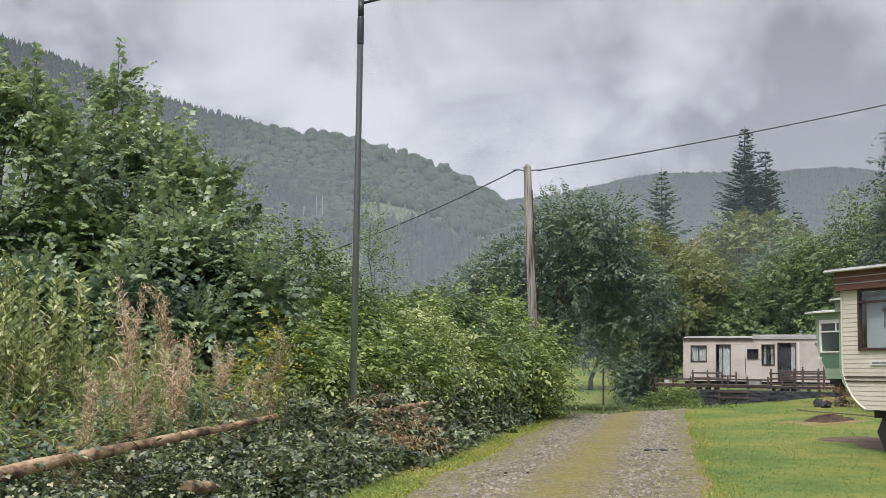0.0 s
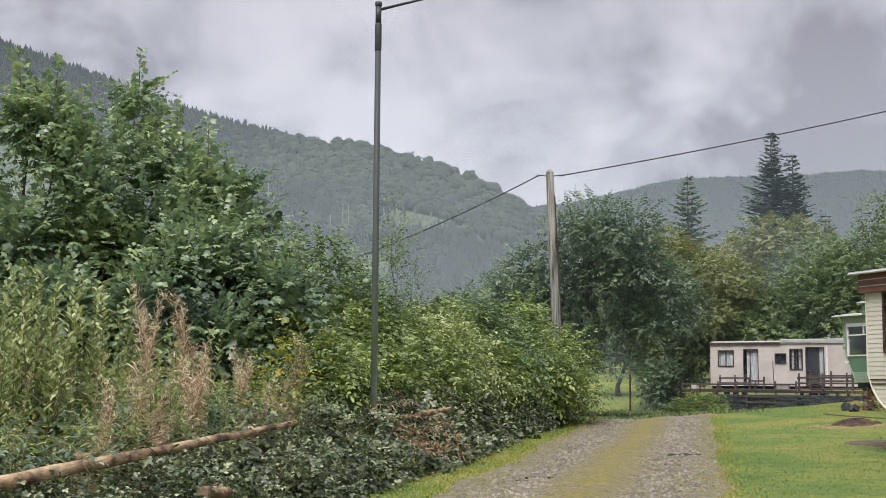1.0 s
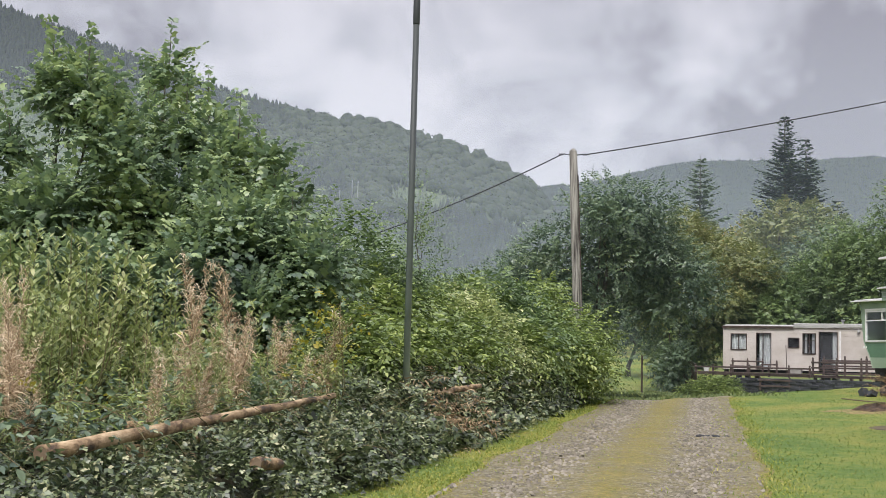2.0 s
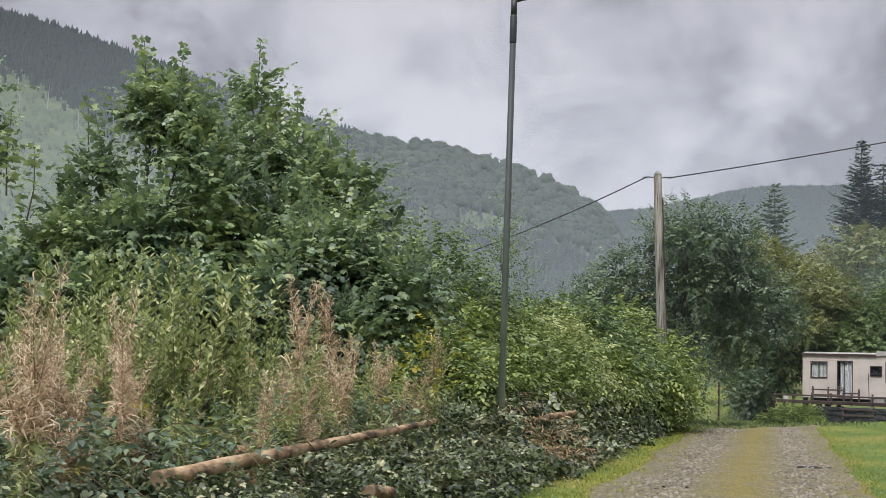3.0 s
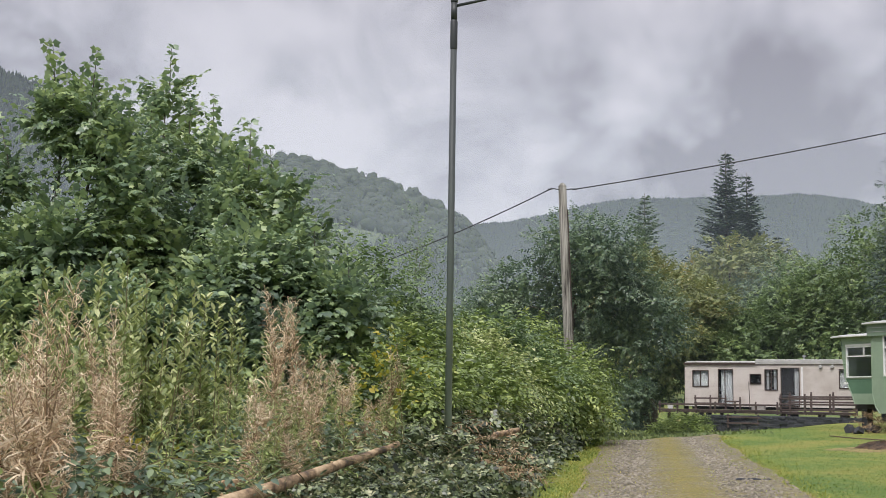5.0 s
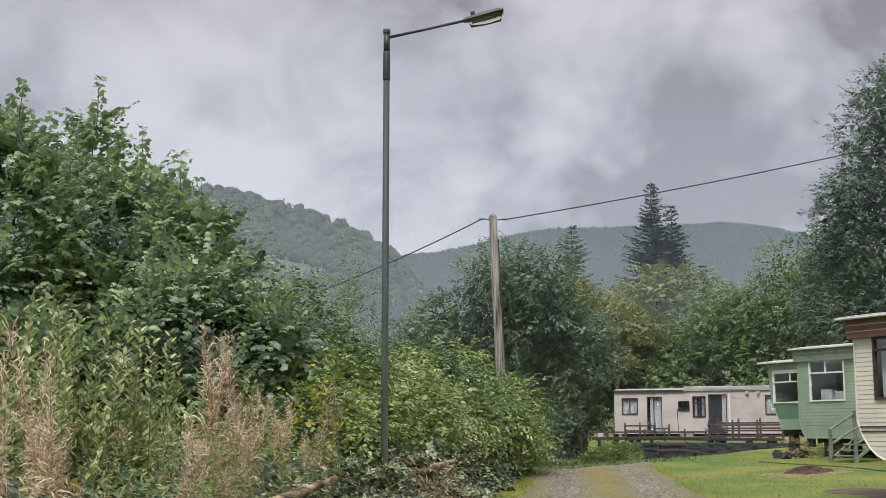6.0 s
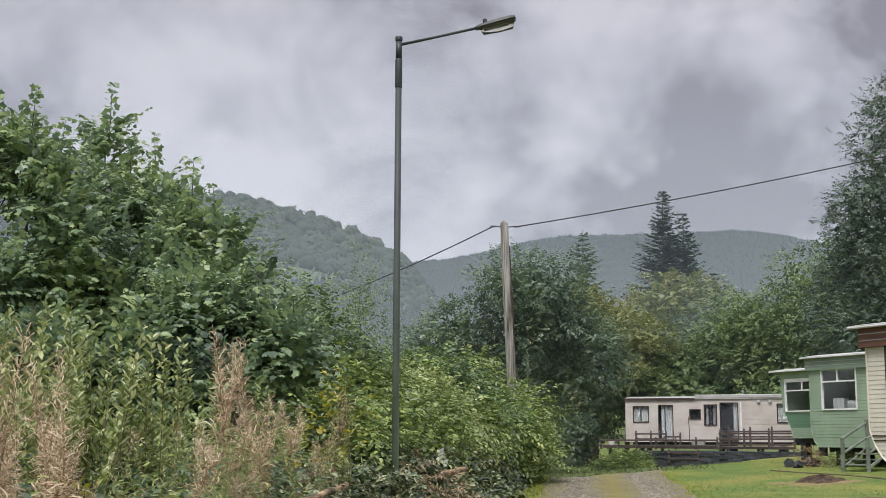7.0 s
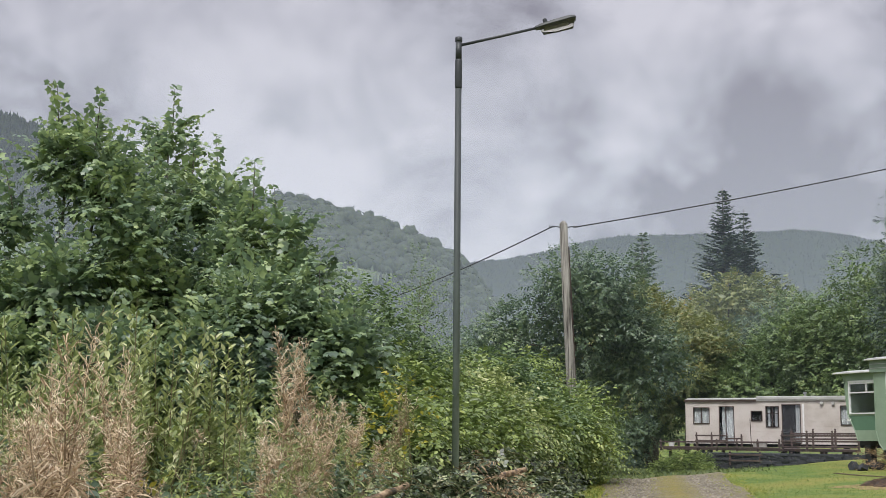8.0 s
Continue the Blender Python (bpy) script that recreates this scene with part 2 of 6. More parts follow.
M["ash_soil"] = plain_mat("grey_gravel_patch", [(0.3, (0.07, 0.05, 0.03)), (0.7, (0.15, 0.115, 0.075))], 3, 0.95, 0.7, 0.03)
M["dry_turf"] = plain_mat("dead_dry_turf", [(0.35, (0.14, 0.12, 0.04)), (0.65, (0.30, 0.22, 0.09))], 6, 0.95, 0.7, 0.03)
M["concrete"] = plain_mat("grey_concrete", [(0.3, (0.2, 0.19, 0.17)), (0.7, (0.34, 0.33, 0.3))], 4, 0.9, 0.4, 0.01)
M["steel"] = plain_mat("galvanised_steel", [(0.3, (0.32, 0.33, 0.34)), (0.7, (0.5, 0.5, 0.5))], 4, 0.45, 0.1, metal=0.7)

m, N, L, b = nodes_of("window_glass")
b.inputs["Base Color"].default_value = (0.85, 0.9, 0.9, 1)
b.inputs["Roughness"].default_value = 0.03
b.inputs["Transmission Weight"].default_value = 1.0
b.inputs["IOR"].default_value = 1.45
M["glass"] = m

m, N, L, b = nodes_of("clear_plastic_bowl")
b.inputs["Base Color"].default_value = (0.55, 0.53, 0.46, 1)
b.inputs["Roughness"].default_value = 0.08
b.inputs["Transmission Weight"].default_value = 0.95
b.inputs["IOR"].default_value = 1.2
M["bowl"] = m

# lamp column: grey-green paint, its dark look against the sky painted in towards the top
m, N, L, b = nodes_of("grey_green_paint_backlit_top")
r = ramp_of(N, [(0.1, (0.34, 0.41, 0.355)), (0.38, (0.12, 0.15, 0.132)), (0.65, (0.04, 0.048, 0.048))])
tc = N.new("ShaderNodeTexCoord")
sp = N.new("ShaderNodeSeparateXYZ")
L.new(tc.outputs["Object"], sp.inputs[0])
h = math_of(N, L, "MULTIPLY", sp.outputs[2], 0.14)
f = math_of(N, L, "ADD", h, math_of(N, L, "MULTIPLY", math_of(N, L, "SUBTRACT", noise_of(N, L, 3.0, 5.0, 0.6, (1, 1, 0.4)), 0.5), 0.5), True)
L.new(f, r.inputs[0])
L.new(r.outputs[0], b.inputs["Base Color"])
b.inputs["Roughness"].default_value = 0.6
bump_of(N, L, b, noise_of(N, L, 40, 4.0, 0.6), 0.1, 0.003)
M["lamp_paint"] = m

# turf: yellow-green mown grass with worn, mossy and darker drifts
m, N, L, b = nodes_of("turf")
n1 = noise_of(N, L, 0.35, 5.0, 0.6)
n2 = noise_of(N, L, 5.0, 5.0, 0.7)
f = math_of(N, L, "ADD", math_of(N, L, "MULTIPLY", n1, 0.6), math_of(N, L, "MULTIPLY", n2, 0.4))
TURF = [(0.3, (0.045, 0.095, 0.014)), (0.45, (0.10, 0.165, 0.022)), (0.55, (0.19, 0.21, 0.034)), (0.66, (0.29, 0.225, 0.06))]
r = ramp_of(N, TURF)
L.new(f, r.inputs[0])
L.new(r.outputs[0], b.inputs["Base Color"])
b.inputs["Roughness"].default_value = 0.9
bump_of(N, L, b, noise_of(N, L, 26, 5.0, 0.7), 0.8, 0.05)
M["turf"] = m

# gravel track: pale stone chips, damp tracks and a mossy crown
m, N, L, b = nodes_of("gravel")
tc = N.new("ShaderNodeTexCoord")
v = N.new("ShaderNodeTexVoronoi")
v.inputs["Scale"].default_value = 24
L.new(tc.outputs["Object"], v.inputs["Vector"])
sr = ramp_of(N, [(0.0, (0.085, 0.073, 0.04)), (0.5, (0.155, 0.135, 0.078)), (1.0, (0.29, 0.26, 0.175))])
sc = N.new("ShaderNodeSeparateColor")
L.new(v.outputs["Color"], sc.inputs[0])
L.new(sc.outputs[0], sr.inputs[0])
moss = ramp_of(N, [(0.25, (0.10, 0.11, 0.028)), (0.75, (0.30, 0.225, 0.055))])
L.new(noise_of(N, L, 14, 4.0), moss.inputs[0])
uv = N.new("ShaderNodeUVMap")
su = N.new("ShaderNodeSeparateXYZ")
L.new(uv.outputs[0], su.inputs[0])
mid = math_of(N, L, "SUBTRACT", 1.0, math_of(N, L, "MULTIPLY", math_of(N, L, "ABSOLUTE", math_of(N, L, "SUBTRACT", su.outputs[0], 0.5)), 7.0), True)
edge = math_of(N, L, "MULTIPLY", math_of(N, L, "SUBTRACT", math_of(N, L, "ABSOLUTE", math_of(N, L, "SUBTRACT", su.outputs[0], 0.5)), 0.42), 9.0, True)
cover = math_of(N, L, "MULTIPLY", math_of(N, L, "ADD", math_of(N, L, "MULTIPLY", mid, 0.6), math_of(N, L, "MULTIPLY", edge, 2.6)), 1.0)
nz = noise_of(N, L, 1.6, 6.0, 0.7)
cover = math_of(N, L, "MULTIPLY", math_of(N, L, "SUBTRACT", math_of(N, L, "ADD", math_of(N, L, "MULTIPLY", cover, 0.45), nz), 0.43), 3.0, True)
mx = N.new("ShaderNodeMixRGB")
L.new(cover, mx.inputs[0])
L.new(sr.outputs[0], mx.inputs[1])
L.new(moss.outputs[0], mx.inputs[2])
L.new(mx.outputs[0], b.inputs["Base Color"])
wet = math_of(N, L, "MULTIPLY", math_of(N, L, "SUBTRACT", noise_of(N, L, 0.7, 3.0), 0.45), 3.0, True)
L.new(math_of(N, L, "SUBTRACT", 0.85, math_of(N, L, "MULTIPLY", wet, 0.35)), b.inputs["Roughness"])
bump_of(N, L, b, v.outputs["Distance"], 0.8, 0.05)
M["gravel"] = m

# distance haze and valley mist painted as a thin veil, thicker towards the valley floor, broken by drifts
def haze_mat(name, strength):
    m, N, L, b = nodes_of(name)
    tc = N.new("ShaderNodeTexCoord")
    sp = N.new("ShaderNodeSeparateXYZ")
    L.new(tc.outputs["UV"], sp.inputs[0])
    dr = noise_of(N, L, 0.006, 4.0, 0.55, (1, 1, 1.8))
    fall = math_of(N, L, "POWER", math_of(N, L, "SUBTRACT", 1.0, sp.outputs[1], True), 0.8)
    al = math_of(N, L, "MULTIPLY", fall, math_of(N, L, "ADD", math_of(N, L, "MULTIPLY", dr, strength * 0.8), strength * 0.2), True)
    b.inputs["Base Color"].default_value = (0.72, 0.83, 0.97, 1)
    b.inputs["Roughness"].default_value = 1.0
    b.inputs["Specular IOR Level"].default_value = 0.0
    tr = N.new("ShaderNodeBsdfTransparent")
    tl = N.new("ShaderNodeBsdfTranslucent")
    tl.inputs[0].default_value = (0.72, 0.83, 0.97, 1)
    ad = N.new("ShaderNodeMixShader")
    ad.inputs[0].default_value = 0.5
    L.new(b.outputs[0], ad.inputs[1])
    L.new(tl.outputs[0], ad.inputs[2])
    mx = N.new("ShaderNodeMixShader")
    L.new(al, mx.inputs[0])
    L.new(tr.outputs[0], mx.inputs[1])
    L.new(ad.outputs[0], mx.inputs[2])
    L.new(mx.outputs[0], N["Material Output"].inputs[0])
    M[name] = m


haze_mat("haze_faint", 0.026)
haze_mat("haze_thin", 0.17)
haze_mat("haze_mid", 0.48)
haze_mat("haze_thick", 0.17)


# ---- building helpers ----
def mesh_np(name, verts, faces, mat, uv=None):
    """A mesh from arrays: verts n x 3, faces m x k."""
    me = bpy.data.meshes.new(name)
    verts = np.asarray(verts, dtype=np.float32)
    faces = np.asarray(faces, dtype=np.int32)
    k = faces.shape[1]
    me.vertices.add(len(verts))
    me.vertices.foreach_set("co", verts.ravel())
    me.loops.add(faces.size)
    me.loops.foreach_set("vertex_index", faces.ravel())
    me.polygons.add(len(faces))
    me.polygons.foreach_set("loop_start", np.arange(0, faces.size, k, dtype=np.int32))
    if uv is not None:
        lay = me.uv_layers.new(name="UVMap")
        lay.data.foreach_set("uv", np.asarray(uv, dtype=np.float32)[faces.ravel()].ravel())
    me.update(calc_edges=True)
    me.materials.append(M[mat])
    return me


def thing(name, label, category, at=(0, 0, 0), turn=0.0, group="", kind=""):
    ob = new(name)
    ob.empty_display_size = 0.2
    ob.matrix_basis = pose(at[0], at[1], at[2], 0, 0, turn)
    return tagged(ob, label, category, group, kind)


def hang(ob, parent):
    ob.parent = parent
    return ob


def part(name, bm, material, parent, label="", smooth=False):
    me = bpy.data.meshes.new(name)
    bm.to_mesh(me)
    bm.free()
    me.materials.append(M[material])
    if smooth:
        me.polygons.foreach_set("use_smooth", [True] * len(me.polygons))
    ob = hang(new(name, me), parent)
    return tagged(ob, label) if label else ob


def box(x0, x1, y0, y1, z0, z1, bevel=0.0, bm=None):
    bm = bm or bmesh.new()
    r = bmesh.ops.create_cube(bm, size=1.0)
    for v in r["verts"]:
        v.co = Vector(((x0 + x1) / 2 + v.co.x * (x1 - x0), (y0 + y1) / 2 + v.co.y * (y1 - y0), (z0 + z1) / 2 + v.co.z * (z1 - z0)))
    if bevel:
        es = list({e for v in r["verts"] for e in v.link_edges})
        bmesh.ops.bevel(bm, geom=es, offset=bevel, segments=1, affect="EDGES")
    return bm


def tube(points, radii, sides=8, bm=None, cap=True):
    """A round bar along points, with a radius at each."""
    bm = bm or bmesh.new()
    rings = []
    pts = [Vector(p) for p in points]
    for i, p in enumerate(pts):
        d = (pts[min(i + 1, len(pts) - 1)] - pts[max(i - 1, 0)]).normalized()
        a = d.orthogonal().normalized() if i == 0 else (rings_a - d * rings_a.dot(d)).normalized()
        rings_a = a
        c = d.cross(a)
        rings.append([bm.verts.new(p + (a * math.cos(q) + c * math.sin(q)) * radii[i]) for q in (2 * math.pi * j / sides for j in range(sides))])
    for r0, r1 in zip(rings, rings[1:]):
        for j in range(sides):
            bm.faces.new((r0[j], r0[(j + 1) % sides], r1[(j + 1) % sides], r1[j]))
    if cap:
        bm.faces.new(list(reversed(rings[0])))
        bm.faces.new(rings[-1])
    return bm


def unit(a):
    return a / np.maximum(np.linalg.norm(a, axis=1, keepdims=True), 1e-9)


# leaf outlines: length along y, unit long, quads round the base
OVATE = (np.array([(0, 0, 0), (0.28, 0.25, 0.06), (0.3, 0.6, 0.05), (0, 1, -0.06), (-0.3, 0.6, 0.05), (-0.28, 0.25, 0.06)], float), np.array([(0, 1, 2, 3), (0, 3, 4, 5)]))
LANCE = (np.array([(0, 0, 0), (0.10, 0.3, 0.03), (0.09, 0.65, 0.0), (0, 1, -0.12), (-0.09, 0.65, 0.0), (-0.10, 0.3, 0.03)], float), np.array([(0, 1, 2, 3), (0, 3, 4, 5)]))
POINTED = (OVATE[0] * np.array([0.78, 1, 1.5]), OVATE[1])


def ribbon(width, heights):
    """A narrow strip, unit long, that bends through the given heights and runs to a point."""
    n = len(heights)
    vs = []
    for i, h in enumerate(heights):
        t = i / (n - 1)
        w = width * (0.45 + 0.55 * math.sin(math.pi * min(1.0, t + 0.15))) * (1 if i < n - 1 else 0.2)
        y = math.sin(t * 1.9) if abs(heights[-1]) > 0.4 else t
        vs += [(-w, y, h), (w, y, h)]
    return np.array(vs, float), np.array([(2 * i, 2 * i + 1, 2 * i + 3, 2 * i + 2) for i in range(n - 1)])


CURL = ribbon(0.075, (0.0, 0.09, 0.04, -0.22))


def palmate():
    """A sycamore leaf: three large drooping lobes."""
    tips = [(-66, 0.86), (0, 1.02), (66, 0.86)]
    dips = [(-140, 0.5), (-32, 0.56), (32, 0.56), (140, 0.5)]
    vs = [(0, 0.12, 0.05)]
    for a, r in dips:
        vs.append((r * math.sin(radians(a)), 0.34 + r * math.cos(radians(a)), 0.03))
    for a, r in tips:
        vs.append((r * math.sin(radians(a)), 0.34 + r * 0.85 * math.cos(radians(a)), -0.16))
    return np.array(vs, float), np.array([(0, 1 + i, 5 + i, 2 + i) for i in range(3)])


PALM = palmate()
KITE = (np.array([(0, 0, 0.02), (0.3, 0.42, 0.06), (0, 1, -0.05), (-0.3, 0.48, 0.0)], float), np.array([(0, 1, 2, 3)]))


def trifoliate():
    """A bramble leaf: an end leaflet and two side leaflets."""
    vs, fs = [], []
    for a, s, o in ((0, 0.62, 0.38), (68, 0.5, 0.3), (-68, 0.5, 0.3)):
        c, n = math.cos(radians(a)), math.sin(radians(a))
        k = len(vs)
        for x, y, z in KITE[0]:
            x, y = x * s * 1.25, y * s + (o - 0.3)
            vs.append((x * c + y * n, 0.3 - x * n + y * c, z * s * 1.6))
        fs += [tuple(i + k for i in f) for f in KITE[1]]
    return np.array(vs, float), np.array(fs)


TRIFOL = trifoliate()


def scatter(name, template, pos, along, up, size, mat):
    """One mesh of many leaves: each at pos, pointing along, its face turned to up."""
    tv, tf = template
    y = unit(along)
    x = unit(np.cross(y, up))
    z = np.cross(x, y)
    s = np.asarray(size).reshape(-1, 1, 1)
    v = pos[:, None, :] + s * (tv[None, :, 0:1] * x[:, None, :] + tv[None, :, 1:2] * y[:, None, :] + tv[None, :, 2:3] * z[:, None, :])
    n, k = len(pos), len(tv)
    fc = (tf[None, :, :] + (np.arange(n) * k)[:, None, None]).reshape(-1, tf.shape[1])
    return mesh_np(name, v.reshape(-1, 3), fc, mat)


def blob_points(rng, blobs, n, lump=0.22, shell=0.16, low=-0.75):
    """Points and outward directions on the uneven skin of a crown made of overlapping lobes."""
    B = np.array(blobs, float)
    area = (B[:, 3] * B[:, 4] + B[:, 3] * B[:, 5] + B[:, 4] * B[:, 5])
    P, D = [], []
    need, phase = n, rng.uniform(0, 9, 3)
    while need > 0:
        k = int(need * 2.2) + 50
        i = rng.choice(len(B), k, p=area / area.sum())
        d = unit(rng.normal(size=(k, 3)))
        rad = 1 - np.abs(rng.normal(0, shell, k))
        w = d * 3.1 + B[i, :3] * 0.7 + phase
        rad = rad * (1 + lump * (np.sin(w[:, 0] * 1.7) * np.cos(w[:, 1] * 1.3) + 0.7 * np.sin(w[:, 2] * 2.9 + w[:, 0]) * np.cos(w[:, 1] * 3.7)))
        p = B[i, :3] + d * B[i, 3:6] * rad[:, None]
        keep = d[:, 2] > low
        for j in range(len(B)):
            q = ((p - B[j, :3]) / B[j, 3:6])
            keep &= ~((np.sum(q * q, axis=1) < 0.5) & (i != j))
        P.append(p[keep]), D.append(d[keep])
        need -= int(keep.sum())
    return np.concatenate(P)[:n], np.concatenate(D)[:n]


def sprays(rng, base, out, per, length, rise=0.3, arch=0.3, roll=0.35):
    """Flat sprays: leaves in two ranks along shoots that grow outwards and arch over."""
    n = len(base)
    z = np.array([0, 0, 1.0])
    d0 = unit(out + z * rise + rng.normal(0, 0.32, (n, 3)))
    ln = np.asarray(length) * rng.uniform(0.5, 1.35, n)
    t = (np.arange(per) + 0.6) / per
    pos = base[:, None, :] + d0[:, None, :] * (ln[:, None] * t)[:, :, None]
    pos[:, :, 2] -= arch * ln[:, None] * t ** 2
    d = unit((d0[:, None, :] - 2 * arch * t[None, :, None] * z).reshape(-1, 3)).reshape(n, per, 3)
    s0 = unit(np.cross(d0, z))
    q = rng.normal(0, roll, (n, 1))
    side = (s0 * np.cos(q) + np.cross(s0, d0) * np.sin(q))[:, None, :]
    sgn = np.where(np.arange(per) % 2, 1.0, -1.0)[None, :, None]
    sgn = np.where(np.arange(per)[None, :, None] == per - 1, 0.15, sgn)
    al = side * sgn * 0.9 + d * (0.35 + 0.4 * t)[None, :, None]
    up_ = np.cross(np.broadcast_to(side, d.shape), d)
    return pos.reshape(-1, 3), al.reshape(-1, 3), up_.reshape(-1, 3), np.tile(t, n)


def billow(rng, blobs, k, main=0.74, small=0.46):
    """Break each lobe of a crown into a smaller core and k knobs round its upper skin."""
    res = []
    for c in np.array(blobs, float):
        res.append((*c[:3], *(c[3:6] * main)))
        for _ in range(k):
            d = rng.normal(size=3)
            d[2] = abs(d[2]) - 0.35
            d = d / np.linalg.norm(d)
            f = small * rng.uniform(0.7, 1.25)
            res.append((*(c[:3] + d * c[3:6] * (1 - 0.6 * f)), *(c[3:6].mean() * f * np.array([1.1, 1.1, 0.85]))))
    return np.array(res)


def trunk_bm(rng, base, top, r0, limbs=6, sides=9, targets=None):
    base, top = Vector(base), Vector(top)
    bm = bmesh.new()
    pts, n = [], 7
    for i in range(n):
        t = i / (n - 1)
        w = (top - base).length * 0.02
        pts.append(base.lerp(top, t) + Vector((rng.normal(0, w), rng.normal(0, w), 0)) * (0 if i == 0 else 1))
    tube(pts, [r0 * (1.25 if i == 0 else 1 - 0.85 * i / (n - 1)) for i in range(n)], sides, bm)
    for k in range(limbs):
        t = 0.45 + 0.45 * k / max(limbs - 1, 1)
        s = base.lerp(top, t)
        if targets is not None:
            g = Vector(targets[k % len(targets)])
        else:
            a = rng.uniform(0, 6.28)
            l = (top - base).length * (0.45 - 0.25 * t)
            g = s + Vector((math.cos(a) * l, math.sin(a) * l, l * 0.8))
        mid = s.lerp(g, 0.5) + Vector((0, 0, 0.08 * (g - s).length))
        rr = r0 * (1 - 0.8 * t) * 0.55
        tube([s, mid, g], [rr, rr * 0.65, rr * 0.2], 6, bm)
    return bm


def tree(name, label, blobs, seed, n, per, size, template, mat, foot, trunk_r, shoot=0.5, rise=0.5, droop=0.15, jitter=0.5, shell=0.16, lump=0.22, stems=1, category="tree", leafname="crown", group="", low=-0.75, bark="bark", knobs=0, leaders=(), face=0.3, arch=0.35, heart=0.0):
    rng = np.random.default_rng(seed)
    at = np.array(foot, float)
    B = np.array(blobs, float)
    B[:, :3] -= at
    ob = thing(name, label, category, foot, 0, group)
    for k in range(stems):
        b = B[(int(np.argmax(B[:, 2] + B[:, 5])) + k) % len(B)]
        bm = trunk_bm(rng, (0.25 * k, 0.1 * k, -0.15), (b[0], b[1], b[2] + 0.55 * b[5]), trunk_r * (1 - 0.15 * k), 5, 9, [tuple(q[:3] + rng.normal(0, 0.3, 3) * q[3:6]) for q in B])
        part("trunk", bm, bark, ob, smooth=True)
    if knobs:
        B = billow(rng, B, knobs)
    p, d = blob_points(rng, B, n // per, lump, shell, low)
    pos, al, upv, t = sprays(rng, p, d, per, shoot, rise, arch)
    al = al + np.array([0, 0, -droop]) + rng.normal(0, 0.14, al.shape)
    upv = upv + face * np.repeat(d, per, axis=0) + rng.normal(0, jitter, al.shape)
    sz = size * rng.uniform(0.55, 1.25, len(pos)) * (1.1 - 0.45 * t)
    # the shaded heart of the crown: larger hanging tufts behind the outer sprays
    if heart:
        k = int(n * heart)
        i = rng.choice(len(B), k, p=(B[:, 3] * B[:, 5]) / (B[:, 3] * B[:, 5]).sum())
        q = unit(rng.normal(size=(k, 3))) * rng.uniform(0.2, 0.66, (k, 1))
        pos = np.concatenate([pos, B[i, :3] + q * B[i, 3:6]])
        al = np.concatenate([al, rng.normal(0, 1, (k, 3)) + np.array([0, 0, -0.6])])
        upv = np.concatenate([upv, q + rng.normal(0, 0.5, (k, 3))])
        sz = np.concatenate([sz, size * rng.uniform(1.2, 1.9, k)])
    # upright leading shoots that stand clear of the crown, with leaves in pairs
    for lx0, ly0, lz0, lz1 in leaders:
        q0 = np.array([lx0, ly0, lz0]) - at
        q1 = q0 + np.array([rng.normal(0, 0.12), rng.normal(0, 0.12), lz1 - lz0])
        part("shoot", tube([q0, (q0 + q1) / 2 + rng.normal(0, 0.03, 3), q1], [0.016, 0.011, 0.004], 5), bark, ob)
        k = max(4, int((lz1 - lz0) / 0.13))
        tt = np.repeat(np.linspace(0.1, 1.0, k), 4)
        pp = q0 + (q1 - q0) * tt[:, None]
        g_ = np.repeat(np.arange(k) * 1.57, 4) + np.tile([0, 1.57, 3.14, 4.71], k) + rng.normal(0, 0.35, 4 * k)
        aa = np.stack([np.cos(g_), np.sin(g_), 0.25 + 0.3 * tt + rng.normal(0, 0.25, 4 * k)], -1)
        pp = pp + aa * np.array([0.1, 0.1, 0.05]) * (1.2 - tt)[:, None] * rng.uniform(0.3, 1.6, (4 * k, 1))
        pos, al = np.concatenate([pos, pp]), np.concatenate([al, aa])
        upv = np.concatenate([upv, np.array([0, 0, 1.0]) + rng.normal(0, 0.5, aa.shape)])
        sz = np.concatenate([sz, size * rng.uniform(0.8, 1.7, 4 * k) * (1.15 - 0.5 * tt)])
    me = scatter(leafname, template, pos, al, upv, sz, mat)
    tagged(hang(new(leafname, me), ob), "", "", "", "stuff")
    return ob


def ground_z(x, y):
    """The lie of the land: a slow rise to the crest of the track, a dip beyond, then a slope up to the woods."""
    x, y = np.asarray(x, float), np.asarray(y, float)
    crest = 37 + 1.3 * np.clip(x - 5, 0, 12)
    h = 0.015 * np.minimum(y, crest) + 0.028 * np.clip(x - 7, 0, 40) * np.clip((y - 12) / 15, 0, 1)
    fall = np.clip((y - crest) / 16, 0, 1)
    h = h * (1 - fall * fall * (3 - 2 * fall)) + 0.04 * np.sin(x * 0.9 + 1) * np.sin(y * 0.5) * np.clip((y + 10) / 30, 0, 1)
    h = h + 0.09 * np.clip(y - 88, 0, 150) + 0.03 * np.clip(y - 238, 0, 400)
    return h


def gz(x, y):
    return float(ground_z(x, y))


def road_mid(y):
    return 1.2 + 0.183 * (y - 14.5)


# ---- land ----
def grid_mesh(name, xs, ys, zfun, mat, lift=0.0):
    X, Y = np.meshgrid(xs, ys)
    Z = zfun(X, Y) + lift
    v = np.stack([X, Y, Z], -1).reshape(-1, 3)
    nx, ny = len(xs), len(ys)
    i = np.arange(nx - 1)[None, :] + (np.arange(ny - 1) * nx)[:, None]
    f = np.stack([i, i + 1, i + 1 + nx, i + nx], -1).reshape(-1, 4)
    me = mesh_np(name, v, f, mat)
    me.polygons.foreach_set("use_smooth", [True] * len(me.polygons))
    return me


